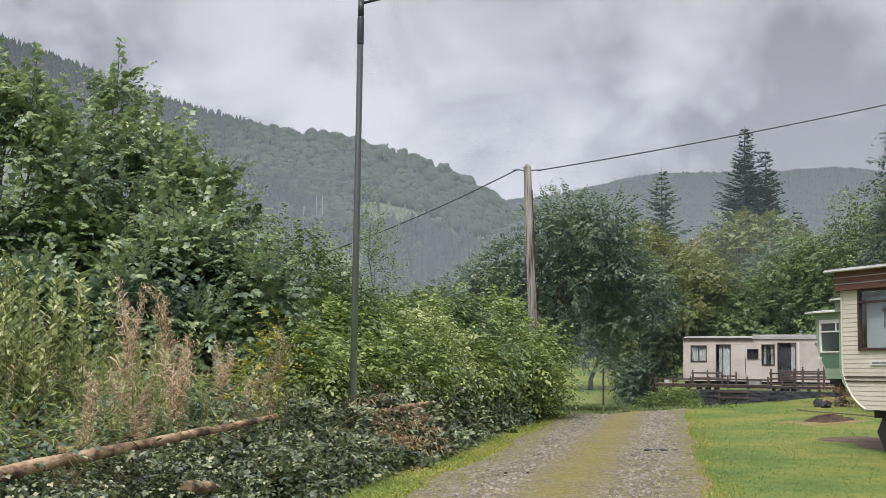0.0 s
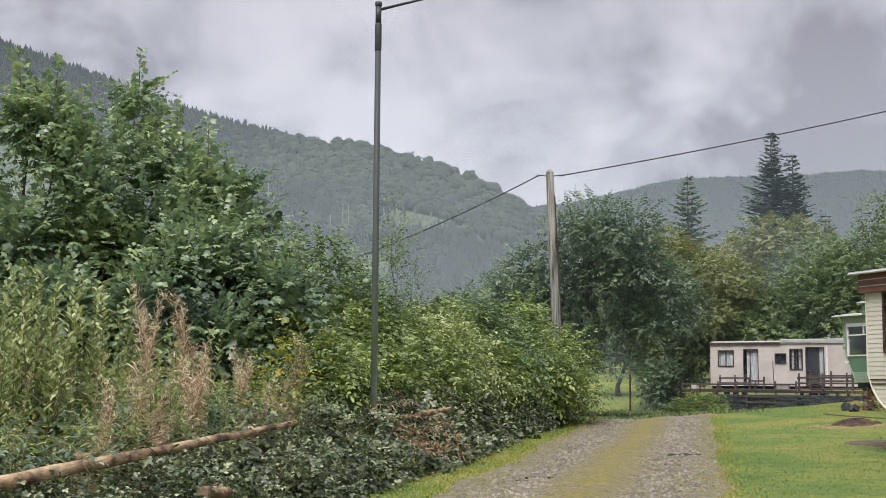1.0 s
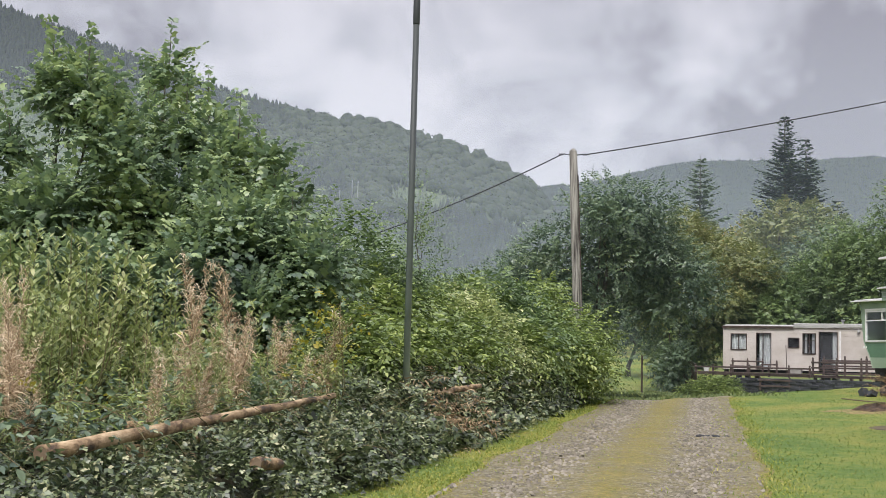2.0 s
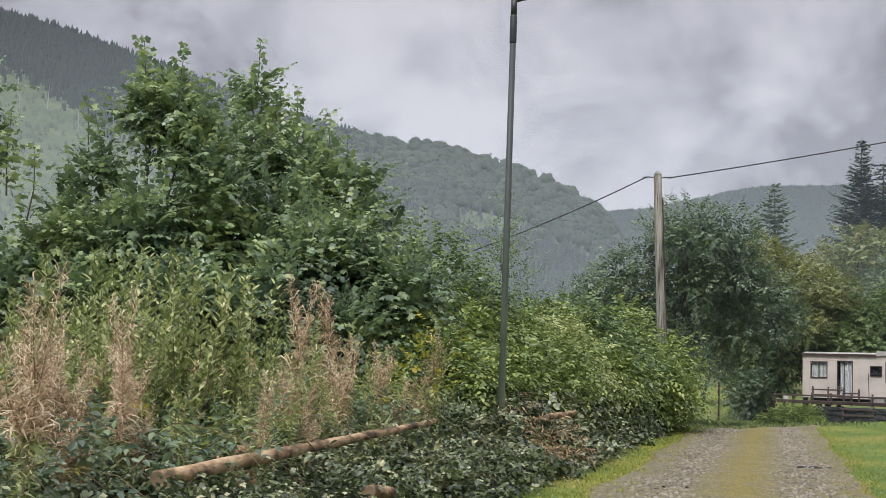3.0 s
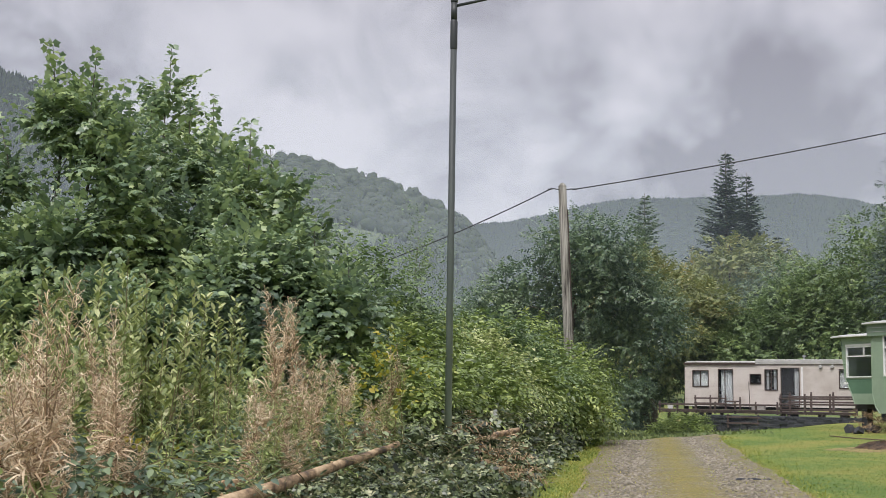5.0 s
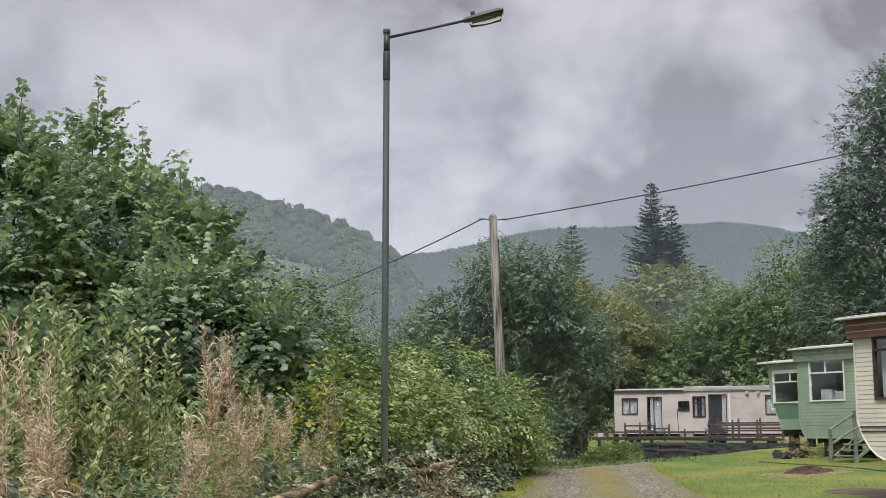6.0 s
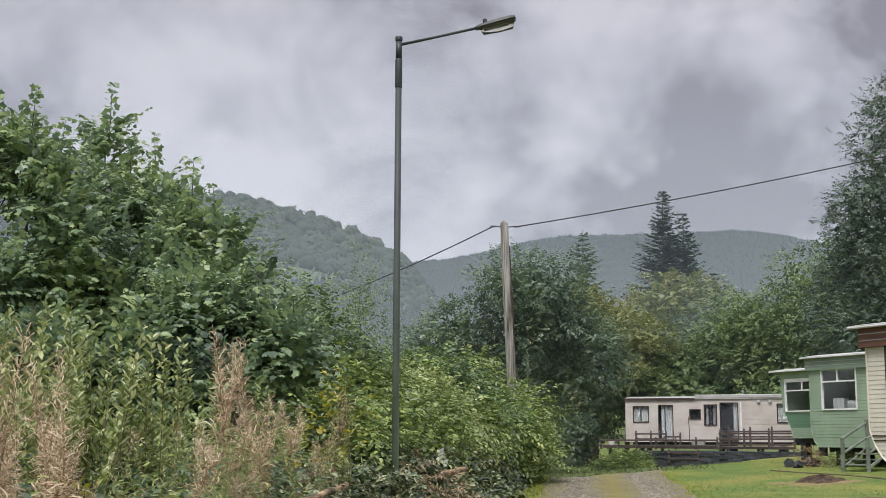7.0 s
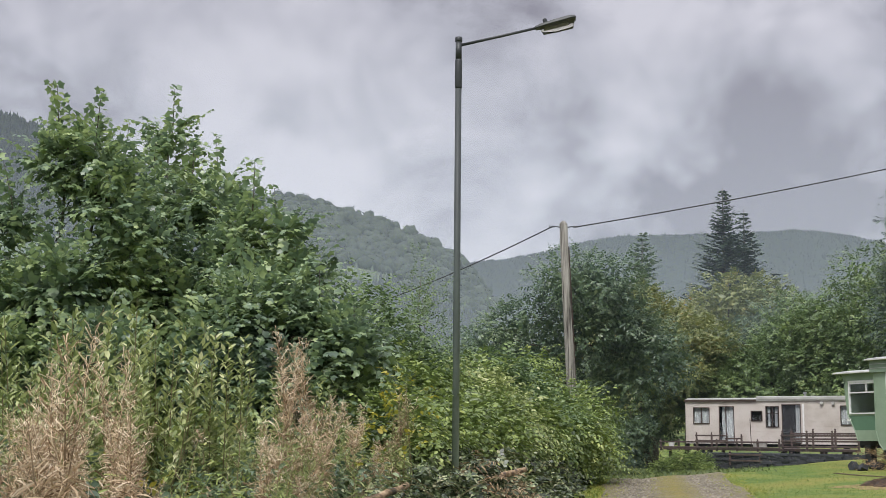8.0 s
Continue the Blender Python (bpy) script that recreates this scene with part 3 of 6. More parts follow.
xs = np.concatenate([np.linspace(-2500, -60, 16), np.linspace(-50, -16, 12), np.linspace(-15, 30, 76), np.linspace(32, 90, 20), np.linspace(120, 2500, 14)])
ys = np.concatenate([np.linspace(-2500, -40, 12), np.linspace(-30, 4, 16), np.linspace(5, 72, 100), np.linspace(74, 240, 40), np.linspace(260, 3500, 24)])
tagged(new("ground", grid_mesh("ground", xs, ys, ground_z, "turf")), "damp yellow-green mown turf with mossy patches", "ground", kind="structure")

# the track: two stony ruts with a mossy crown and ragged edges
rng = np.random.default_rng(4)
ry = np.linspace(-14, 62, 153)
ru = np.linspace(0, 1, 13)
V, UV = [], []
for y in ry:
    mid_x, half = road_mid(y), 1.93 + 0.1 * math.sin(y * 0.8) + 0.06 * math.sin(y * 2.3)
    for u in ru:
        x = mid_x + (u - 0.5) * 2 * half
        rut = 0.03 * math.cos((u - 0.5) * 4 * math.pi)
        edge_drop = -0.05 if u in (ru[0], ru[-1]) else 0.034
        V.append((x, y, gz(x, y) + edge_drop + rut * 0.6))
        UV.append((u, y))
k = len(ru)
i = np.arange(k - 1)[None, :] + (np.arange(len(ry) - 1) * k)[:, None]
F = np.stack([i, i + 1, i + 1 + k, i + k], -1).reshape(-1, 4)
me = mesh_np("road", V, F, "gravel", UV)
me.polygons.foreach_set("use_smooth", [True] * len(me.polygons))
tagged(new("road", me), "stony gravel track with damp ruts and a mossy crown", "track", kind="structure")

# loose stones on the track
n = 8500
y = rng.uniform(11, 40, n) ** 1.0
u = np.concatenate([rng.normal(-0.95, 0.45, n // 2), rng.normal(0.95, 0.45, n - n // 2)])
u = np.clip(u, -1.65, 1.65)
x = road_mid(y) + u
ROCK = (np.array([(-0.5, -0.4, 0), (0.5, -0.45, 0), (0.45, 0.5, 0), (-0.45, 0.42, 0), (-0.3, -0.2, 0.42), (0.28, -0.25, 0.5), (0.25, 0.3, 0.38), (-0.28, 0.22, 0.45)], float),
        np.array([(0, 1, 5, 4), (1, 2, 6, 5), (2, 3, 7, 6), (3, 0, 4, 7), (4, 5, 6, 7)]))
al = np.stack([rng.normal(size=n), rng.normal(size=n), rng.normal(0, 0.15, n)], -1)
M["chip"] = leaf_mat("stone_chip", [(0.0, (0.08, 0.068, 0.045)), (0.5, (0.165, 0.142, 0.10)), (1.0, (0.32, 0.285, 0.225))], 0.7, 0.0)
me = scatter("loose_stones", ROCK, np.stack([x, y, ground_z(x, y) + 0.02], -1), al, np.tile([0, 0, 1.0], (n, 1)), rng.uniform(0.018, 0.06, n), "chip")
tagged(new("loose_stones", me), "loose grey stone chips on the track", "gravel", kind="stuff")

# grass blades on verge, crown and lawn
def blades(name, label, x, y, size, mat="grass", lift=0.0):
    n = len(x)
    al = np.stack([rng.normal(0, 0.7, n), rng.normal(0, 0.7, n), np.full(n, 0.75)], -1)
    upv = np.stack([rng.normal(0, 0.5, n), rng.normal(0, 0.5, n) - 0.4, np.full(n, 0.9)], -1)
    me = scatter(name, (KITE[0] * np.array([0.4, 1, 1.6]), KITE[1]), np.stack([x, y, ground_z(x, y) + lift], -1), al, upv, size, mat)
    return tagged(new(name, me), label, "grass", kind="stuff")


n = 18000
y = 9 + 36 * rng.random(n) ** 1.3
x = road_mid(y) - 1.5 - np.abs(rng.normal(0, 0.6, n)) + 0.25 * np.sin(y * 1.7) * np.sin(y * 0.6)
blades("verge_grass", "short yellow-green grass along the track edge", x, y, rng.uniform(0.025, 0.06, n))
n = 45000
y = 14 + 36 * rng.random(n)
x = road_mid(y) + 1.62 + 0.25 * np.sin(y * 1.3) * np.sin(y * 0.5 + 1) + rng.random(n) * 13 * np.clip((y - 6) / 18, 0.2, 1)
blades("lawn_grass", "mown lawn grass with mossy yellow patches", x, y, rng.uniform(0.02, 0.055, n), "lawn")
n = 6000
y = 12 + 28 * rng.random(n)
x = road_mid(y) + rng.normal(0, 0.28, n)
blades("crown_grass", "thin grass on the crown of the track", x, y, rng.uniform(0.03, 0.08, n))

n = 30000
y = 42 + 34 * rng.random(n)
x = 0.124 * y + rng.normal(0, 1.6, n)
off = np.abs(x - 0.126 * y) > 0.25 + 0.2 * np.sin(y * 2.1)
x, y = x[off], y[off]
blades("lane_grass", "long green grass beside the lane, coloured dark for the shade there", x, y, rng.uniform(0.08, 0.24, len(x)), "lane_shade_grass")


# ---- hills ----
def lerp_tab(tab, a):
    return np.interp(a, [q[0] for q in tab], [q[1] for q in tab])


# skyline: bearing (x over y) against rise (height over y)
LEFT = [(-1.2, 0.40), (-0.7, 0.36), (-0.434, 0.293), (-0.39, 0.281), (-0.345, 0.264), (-0.302, 0.250), (-0.26, 0.233), (-0.219, 0.218), (-0.168, 0.206), (-0.132, 0.197), (-0.086, 0.193), (-0.064, 0.186), (-0.027, 0.178), (0.005, 0.165), (0.027, 0.154), (0.041, 0.144), (0.06, 0.12), (0.09, 0.09), (0.13, 0.05), (0.2, 0.02)]
FAR = [(-0.3, 0.12), (0.0, 0.138), (0.046, 0.1425), (0.077, 0.1455), (0.113, 0.153), (0.149, 0.1625), (0.176, 0.1665), (0.267, 0.169), (0.307, 0.173), (0.325, 0.1725), (0.357, 0.169), (0.45, 0.15), (0.8, 0.13), (1.5, 0.12)]


def left_hill(a, s):
    """Height of the near hill on bearing a, s from its foot (0) to its ridge (1); returns x, y, z."""
    y = 230 + 560 * s
    e = 0.035 + (lerp_tab(LEFT, a) - 0.0045 - 0.035) * s ** 0.85
    e = e + 0.008 * np.sin(a * 31 + s * 5) * s * (1 - s) * 2
    return a * y, y, 1.6 + e * y


def far_hill(a, s):
    y = 1000 + 800 * s
    e = 0.05 + (lerp_tab(FAR, a) - 0.0015 - 0.05) * s ** 0.8
    e = e + 0.006 * np.sin(a * 17 + 2) * s * (1 - s) * 2
    return a * y, y, 1.6 + e * y


def hill_mesh(name, fn, a0, a1, mat, na=180, ns=60):
    A, S = np.meshgrid(np.linspace(a0, a1, na), np.concatenate([np.linspace(0, 1, ns), [1.02]]))
    x, y, z = fn(A, np.minimum(S, 1))
    y = y + (S > 1) * 220
    z = np.where(S > 1, -20, z)
    v = np.stack([x, y, z], -1).reshape(-1, 3)
    i = np.arange(na - 1)[None, :] + (np.arange(ns) * na)[:, None]
    f = np.stack([i, i + 1, i + 1 + na, i + na], -1).reshape(-1, 4)
    return mesh_np(name, v, f, mat)


M["hillside"] = plain_mat("cleared_hillside", [(0.3, (0.045, 0.07, 0.036)), (0.5, (0.08, 0.108, 0.056)), (0.7, (0.13, 0.155, 0.08))], 0.03, 0.95, 0.4, 2.0, fine=0.2)
M["regrowth"] = leaf_mat("young_fir_regrowth", [(0.0, (0.045, 0.065, 0.042)), (0.6, (0.065, 0.09, 0.055)), (1.0, (0.09, 0.115, 0.07))], 0.8, 0.0, 0.02)
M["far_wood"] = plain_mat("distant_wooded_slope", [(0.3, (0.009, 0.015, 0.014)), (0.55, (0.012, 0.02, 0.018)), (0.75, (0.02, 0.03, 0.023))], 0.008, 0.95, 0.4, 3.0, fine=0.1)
M["forest_floor_shade"] = plain_mat("shaded_forest_floor", [(0.3, (0.012, 0.018, 0.016)), (0.7, (0.026, 0.036, 0.028))], 0.05, 0.95, 0.3, 1.0, fine=0.3)
hill_a = tagged(new("hill_near", hill_mesh("hill_near", left_hill, -1.2, 0.2, "hillside")), "steep wooded valley side with a cleared slope", "hill", kind="structure")
hill_b = tagged(new("hill_far", hill_mesh("hill_far", far_hill, -0.3, 1.5, "far_wood")), "long distant ridge under plantation forest", "hill", kind="structure")

# hill trees: firs in tiers, broadleaves as lumpy crowns
def fir_template(tiers=4, sides=6, r=0.22):
    vs, fs = [], []
    for q in range(tiers):
        z0, z1 = q / tiers * 0.9, min(1.0, (q + 1.9) / tiers * 0.9 + 0.08)
        rr = r * (1 - 0.78 * q / tiers)
        b0 = len(vs)
        for j in range(sides):
            a = 2 * math.pi * (j + 0.5 * q) / sides
            k = rr * (0.8 if j % 2 else 1.15)
            vs.append((k * math.cos(a), z0, k * math.sin(a)))
        vs.append((0, z1, 0))
        for j in range(sides):
            fs.append((b0 + j, b0 + (j + 1) % sides, b0 + sides, b0 + sides))
    return np.array(vs, float), np.array([f[:3] for f in fs])


def lump_template(seed):
    bm = bmesh.new()
    bmesh.ops.create_icosphere(bm, subdivisions=2, radius=0.5)
    r = random.Random(seed)
    for v in bm.verts:
        v.co *= r.uniform(0.78, 1.22)
        v.co.z *= 0.9
    bm.verts.index_update()
    vs = np.array([(v.co.x, v.co.z + 0.42, -v.co.y) for v in bm.verts])
    fs = np.array([[v.index for v in f.verts] for f in bm.faces])
    bm.free()
    return vs, fs


def plant_hill(name, label, fn, n, template, a, s, size, mat):
    x, y, z = fn(a, s)
    k = len(x)
    al = np.tile([0, 0, 1.0], (k, 1)) + rng.normal(0, 0.03, (k, 3))
    q = rng.uniform(0, 6.28, k)
    upv = np.stack([np.cos(q), np.sin(q), np.zeros(k)], -1)
    me = scatter(name, template, np.stack([x, y, z - 0.6], -1), al, upv, size, mat)
    return tagged(new(name, me), label, "woodland", kind="stuff")


CLEARED = [(-0.7, 0.85), (-0.43, 0.79), (-0.386, 0.745), (-0.36, 0.71), (-0.3, 0.58), (-0.24, 0.44), (-0.2, 0.37), (-0.15, 0.36), (0.0, 0.36)]
# under the standing forest the hillside is coloured dark to stand in for shade
hill_a.data.materials.append(M["forest_floor_shade"])
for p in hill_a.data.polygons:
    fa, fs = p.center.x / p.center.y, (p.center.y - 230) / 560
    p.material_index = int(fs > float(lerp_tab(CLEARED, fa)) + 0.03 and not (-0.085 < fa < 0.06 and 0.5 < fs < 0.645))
n = 42000
a = rng.uniform(-0.62, 0.0, n)
s = 1 - rng.random(n) ** 1.2 * 0.72
cleared = lerp_tab(CLEARED, a)
keep = (s > cleared + rng.normal(0, 0.03, n)) & (a < np.where(s > 0.75, -0.165, -0.1) + rng.normal(0, 0.02, n))
a, s = a[keep], s[keep]
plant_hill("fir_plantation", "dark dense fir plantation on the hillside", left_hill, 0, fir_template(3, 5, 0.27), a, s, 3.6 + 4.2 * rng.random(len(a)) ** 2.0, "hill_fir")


def crown_hill(name, label, fn, a, s, r0, r1, per, mat):
    """Broadleaf wood on a hillside: rounded lumpy crowns with leafy tufts on their skin."""
    x, y, z = fn(a, s)
    k = len(x)
    r = rng.uniform(r0, r1, k)
    q = rng.uniform(0, 6.28, k)
    face_ = np.stack([np.cos(q), np.sin(q), np.zeros(k)], -1)
    al = np.tile([0, 0, 1.0], (k, 1)) + rng.normal(0, 0.12, (k, 3))
    for j in range(3):
        w = np.arange(k) % 3 == j
        me = scatter(name, lump_template(40 + j), np.stack([x, y, z - 0.3 * r], -1)[w], al[w], face_[w], 2.0 * r[w], mat)
        me.polygons.foreach_set("use_smooth", [True] * len(me.polygons))
        tagged(new(name, me), label, "woodland", kind="stuff")
    d = unit(rng.normal(size=(k * per, 3)))
    d[:, 2] = np.abs(d[:, 2]) * 1.1 - 0.1
    rr = np.repeat(r, per)
    c = np.repeat(np.stack([x, y, z], -1), per, axis=0)
    c[:, 2] += rr * 0.6
    t_ = np.cross(d, rng.normal(size=d.shape)) + 0.3 * d
    me = scatter(name, (KITE[0] * np.array([1.5, 1, 1.5]), KITE[1]), c + d * rr[:, None] * 0.98, t_, d + rng.normal(0, 0.2, d.shape), rr * rng.uniform(0.2, 0.42, k * per), mat)
    return tagged(new(name, me), label, "woodland", kind="stuff")


n = 6800
a = rng.uniform(-0.24, 0.16, n)
s = 1 - rng.random(n) * 0.95
keep = (a > np.where(s > 0.72, -0.17, -0.11) + rng.normal(0, 0.02, n)) & ~((s < 0.645) & (s > 0.48) & (a > -0.075) & (a < 0.055) & (rng.random(n) < 0.97)) & ((s > 0.46) | (a > -0.03))
a, s = a[keep], s[keep]
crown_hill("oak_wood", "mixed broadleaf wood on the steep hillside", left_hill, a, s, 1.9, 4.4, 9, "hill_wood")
n = 900
a, s = rng.uniform(-0.06, 0.12, n), rng.uniform(0.05, 0.43, n)
plant_hill("valley_firs", "dark firs in the misty valley bottom", left_hill, 0, fir_template(3, 6), a, s, rng.uniform(7, 14, n), "hill_fir")
n = 4000
a, s = rng.uniform(-0.6, 0.06, n), rng.uniform(0.15, 0.8, n)
plant_hill("young_regrowth", "pale young regrowth on cleared hillside", left_hill, 0, fir_template(2, 5, 0.3), a, s, rng.uniform(1.5, 4.5, n), "regrowth")
n = 6500
a = rng.uniform(-0.05, 0.6, n)
s = 1 - rng.random(n) ** 2.2 * 0.9
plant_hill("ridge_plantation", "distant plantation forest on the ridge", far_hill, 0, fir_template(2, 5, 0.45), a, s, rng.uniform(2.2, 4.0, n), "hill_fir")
# bare dead trunks left standing at the edge of the felling
bm = bmesh.new()
for j in range(12):
    a, s = (rng.uniform(-0.172, -0.15), rng.uniform(0.56, 0.64)) if j < 3 else (rng.uniform(-0.135, -0.09), rng.uniform(0.46, 0.52))
    if j > 5:
        a, s = rng.uniform(-0.44, -0.33), rng.uniform(0.6, 0.7)
    px, py, pz = (float(q) for q in left_hill(np.array(a), np.array(s)))
    tube([(px, py, pz - 1), (px + rng.normal(0, 0.3), py, pz + rng.uniform(8, 15))], [0.3, 0.12], 5, bm)
me = bpy.data.meshes.new("bare_trunks")
bm.to_mesh(me)
bm.free()
me.materials.append(M["steel"])
tagged(new("bare_trunks", me), "pale bare trunks standing at the felling edge", "dead trees", kind="stuff")


def haze_sheet(name, y, x0, x1, z0, z1, label, mat):
    v = [(x0, y, z0), (x1, y, z0), (x1, y, z1), (x0, y, z1)]
    ob = new(name, mesh_np(name, v, [(0, 1, 2, 3)], mat, [(0, 0), (1, 0), (1, 1), (0, 1)]))
    ob.visible_shadow = False
    return tagged(ob, label, "mist", kind="structure")


# flat upright sheets added to stand in for haze between the depths
haze_sheet("haze_near", 56.6, -150, 160, -2, 30, "added see-through sheet painting faint haze before the wood", "haze_faint")
haze_sheet("haze_wood", 86.5, -150, 160, -2, 34, "added see-through sheet painting faint haze among the trees", "haze_thin")
haze_sheet("haze_valley", 222, -420, 420, -2, 78, "added see-through sheet painting valley mist and hill haze", "haze_mid")
haze_sheet("haze_far", 960, -900, 1500, -10, 260, "added see-through sheet painting blue-grey haze on the far ridge", "haze_thick")

n = 14000
y = 10 + 30 * rng.random(n)
side = np.where(rng.random(n) < 0.5, -1, 1)
x = road_mid(y) + side * (1.72 + rng.normal(0, 0.26, n))
blades("edge_grass", "thin grass creeping over the edges of the track", x, y, rng.uniform(0.025, 0.07, n), lift=0.01)


# ---- lamp column ----
lx, ly = -1.41, 19.1
lamp = thing("street_lamp", "grey-green steel lamp column with a side arm", "street lamp", (lx, ly, gz(lx, ly)))
H = 7.47 - gz(lx, ly)
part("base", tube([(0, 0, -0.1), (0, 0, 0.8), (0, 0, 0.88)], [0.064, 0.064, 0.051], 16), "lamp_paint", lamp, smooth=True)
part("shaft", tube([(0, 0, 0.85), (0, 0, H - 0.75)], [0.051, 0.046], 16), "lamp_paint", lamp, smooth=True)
part("sleeve", tube([(0, 0, H - 0.78), (0, 0, H - 0.76), (0, 0, H - 0.36), (0, 0, H - 0.34)], [0.046, 0.053, 0.053, 0.046], 16), "lamp_dark", lamp, smooth=True)
part("top_tube", tube([(0, 0, H - 0.36), (0, 0, H - 0.06)], [0.046, 0.046], 16), "lamp_dark", lamp, smooth=True)
part("cap", tube([(0, 0, H - 0.07), (0, 0, H - 0.06), (0, 0, H - 0.01), (0, 0, H)], [0.05, 0.054, 0.054, 0.045], 16), "lamp_dark", lamp, smooth=True)
ex, ez = 1.12, 0.23
part("arm", tube([(0.03, 0, H - 0.12), (ex * 0.5, -0.06, H - 0.12 + ez * 0.5), (ex + 0.05, -0.13, H - 0.12 + ez + 0.02)], [0.022, 0.02, 0.02], 10), "lamp_dark", lamp, smooth=True)


def lantern():
    bm = bmesh.new()
    rows = [(0.0, 0.06, 0.035), (0.08, 0.075, 0.05), (0.3, 0.10, 0.062), (0.52, 0.115, 0.06), (0.6, 0.10, 0.04)]
    prev = None
    for x, hw, h in rows:
        ring = [bm.verts.new((x, y, z)) for y, z in ((-hw, 0), (-hw * 0.85, h * 0.7), (0, h), (hw * 0.85, h * 0.7), (hw, 0), (hw * 0.9, -0.012), (-hw * 0.9, -0.012))]
        if prev:
            for j in range(7):
                bm.faces.new((prev[j], prev[(j + 1) % 7], ring[(j + 1) % 7], ring[j]))
        else:
            bm.faces.new(list(reversed(ring)))
        prev = ring
    bm.faces.new(prev)
    return bm


hd = part("lantern_housing", lantern(), "lamp_dark", lamp, "grey lantern housing", smooth=False)
bm = bmesh.new()
prev = None
for x, hw, d in ((0.06, 0.05, 0.02), (0.09, 0.075, 0.125), (0.3, 0.09, 0.14), (0.53, 0.095, 0.14), (0.58, 0.085, 0.03)):
    ring = [bm.verts.new((x, y, z)) for y, z in ((-hw, -0.014), (-hw * 0.8, -d * 0.8), (0, -d), (hw * 0.8, -d * 0.8), (hw, -0.014))]
    if prev:
        for j in range(4):
            bm.faces.new((prev[j], prev[j + 1], ring[j + 1], ring[j]))
    prev = ring
bw = part("bowl", bm, "bowl", hd, "yellowed clear plastic bowl", smooth=True)
tb = part("lamp_tube", tube([(0.12, 0, -0.045), (0.48, 0, -0.045)], [0.02, 0.02], 10), "concrete", hd)
pc = part("photocell", tube([(0.16, 0, 0.05), (0.16, 0, 0.10), (0.16, 0, 0.115)], [0.034, 0.034, 0.02], 12), "lamp_dark", hd, "round photocell")
hd.matrix_basis = pose(ex, -0.13, H - 0.12 + ez, 0, -14, -7)

# ---- utility pole with its wires ----
ux, uy = 2.65, 37.0
pole = thing("utility_pole", "weathered grey wooden utility pole, slightly leaning", "utility pole", (ux, uy, gz(ux, uy)))
PT = Vector((2.37 - ux, 0, 7.86 - gz(ux, uy)))
part("pole_shaft", tube([(0.04, 0, -0.3), PT * 0.35 + Vector((0.03, 0, 0)), PT * 0.7, PT - Vector((0, 0, 0.03)), PT], [0.15, 0.14, 0.125, 0.115, 0.09], 14), "pole", pole, smooth=True)
part("roof_cap", tube([PT - Vector((0, 0, 0.05)), PT + Vector((0, 0, 0.05))], [0.125, 0.05], 12), "pole", pole)
for sx in (-1, 1):
    p0 = PT + Vector((0.1 * sx, 0, -0.14))
    br = part("bracket", tube([p0, p0 + Vector((0.16 * sx, 0, 0.03)), p0 + Vector((0.27 * sx, 0, 0.01))], [0.016, 0.016, 0.014], 8), "wire", pole)
    for j in range(3):
        q = p0 + Vector(((0.2 + 0.05 * j) * sx, 0, 0.02))
        part("insulator", tube([q - Vector((0.012, 0, 0)), q + Vector((0.012, 0, 0))], [0.034, 0.034], 10), "wire", br)
rail = part("conduit", tube([PT * 0.2 + Vector((0.16, -0.05, 0)), PT * 0.9 + Vector((0.12, -0.06, 0))], [0.014, 0.014], 8), "dark_trim", pole)


def wire(name, p, q, sag, r, label):
    p, q = Vector(p), Vector(q)
    pts = [p.lerp(q, t) - Vector((0, 0, sag * 4 * t * (1 - t))) for t in (i / 24 for i in range(25))]
    me = bpy.data.meshes.new(name)
    bm = tube(pts, [r] * 25, 6)
    bm.to_mesh(me)
    bm.free()
    me.materials.append(M["wire"])
    return tagged(new(name, me), label, "wire")


wire("overhead_wire", (2.37 + 0.36, 37.0, 7.74), (24.1, 38.0, 12.9), 0.3, 0.017, "black overhead cable strung from the pole")
wire("overhead_wire", (2.37 - 0.36, 37.0, 7.72), (-10.0, 42.0, 4.0), 0.5, 0.017, "black overhead cable strung from the pole")


# ---- static caravans ----
def clad(bm, x0, x1, z0, z1, y, step, depth=0.012, tuck=None, ends=(None, None)):
    """Lapped horizontal boards on a wall in the plane y, proud towards -y; tuck(z) draws the ends in."""
    def lim(x, z):
        if tuck is None:
            return x
        if x == ends[0]:
            return x + tuck(z)
        return x - tuck(z) if x == ends[1] else x
    z = z0
    while z < z1 - 0.01:
        zt = min(z + step, z1)
        a = [bm.verts.new(c) for c in ((lim(x0, z), y - depth, z), (lim(x1, z), y - depth, z), (lim(x1, zt), y, zt), (lim(x0, zt), y, zt))]
        bm.faces.new(a)
        c = [bm.verts.new(c) for c in ((lim(x0, z), y, z), (lim(x1, z), y, z), (lim(x1, z), y - depth, z), (lim(x0, z), y - depth, z))]
        bm.faces.new(c)
        z = zt
    return bm


def wall_with_holes(x0, x1, z0, z1, y, holes, step, depth=0.007, tuck=None):
    bm = bmesh.new()
    cuts = sorted({x0, x1, *[h[0] for h in holes], *[h[1] for h in holes]})
    for a, b_ in zip(cuts, cuts[1:]):
        if b_ - a < 1e-4:
            continue
        hs = sorted([(h[2], h[3]) for h in holes if h[0] <= a + 1e-5 and h[1] >= b_ - 1e-5])
        z = z0
        for lo, hi in hs:
            if lo > z:
                clad(bm, a, b_, z, lo, y, step, depth, tuck, (x0, x1))
            z = max(z, hi)
        if z < z1:
            clad(bm, a, b_, z, z1, y, step, depth, tuck, (x0, x1))
    bmesh.ops.remove_doubles(bm, verts=bm.verts, dist=1e-4)
    return bm


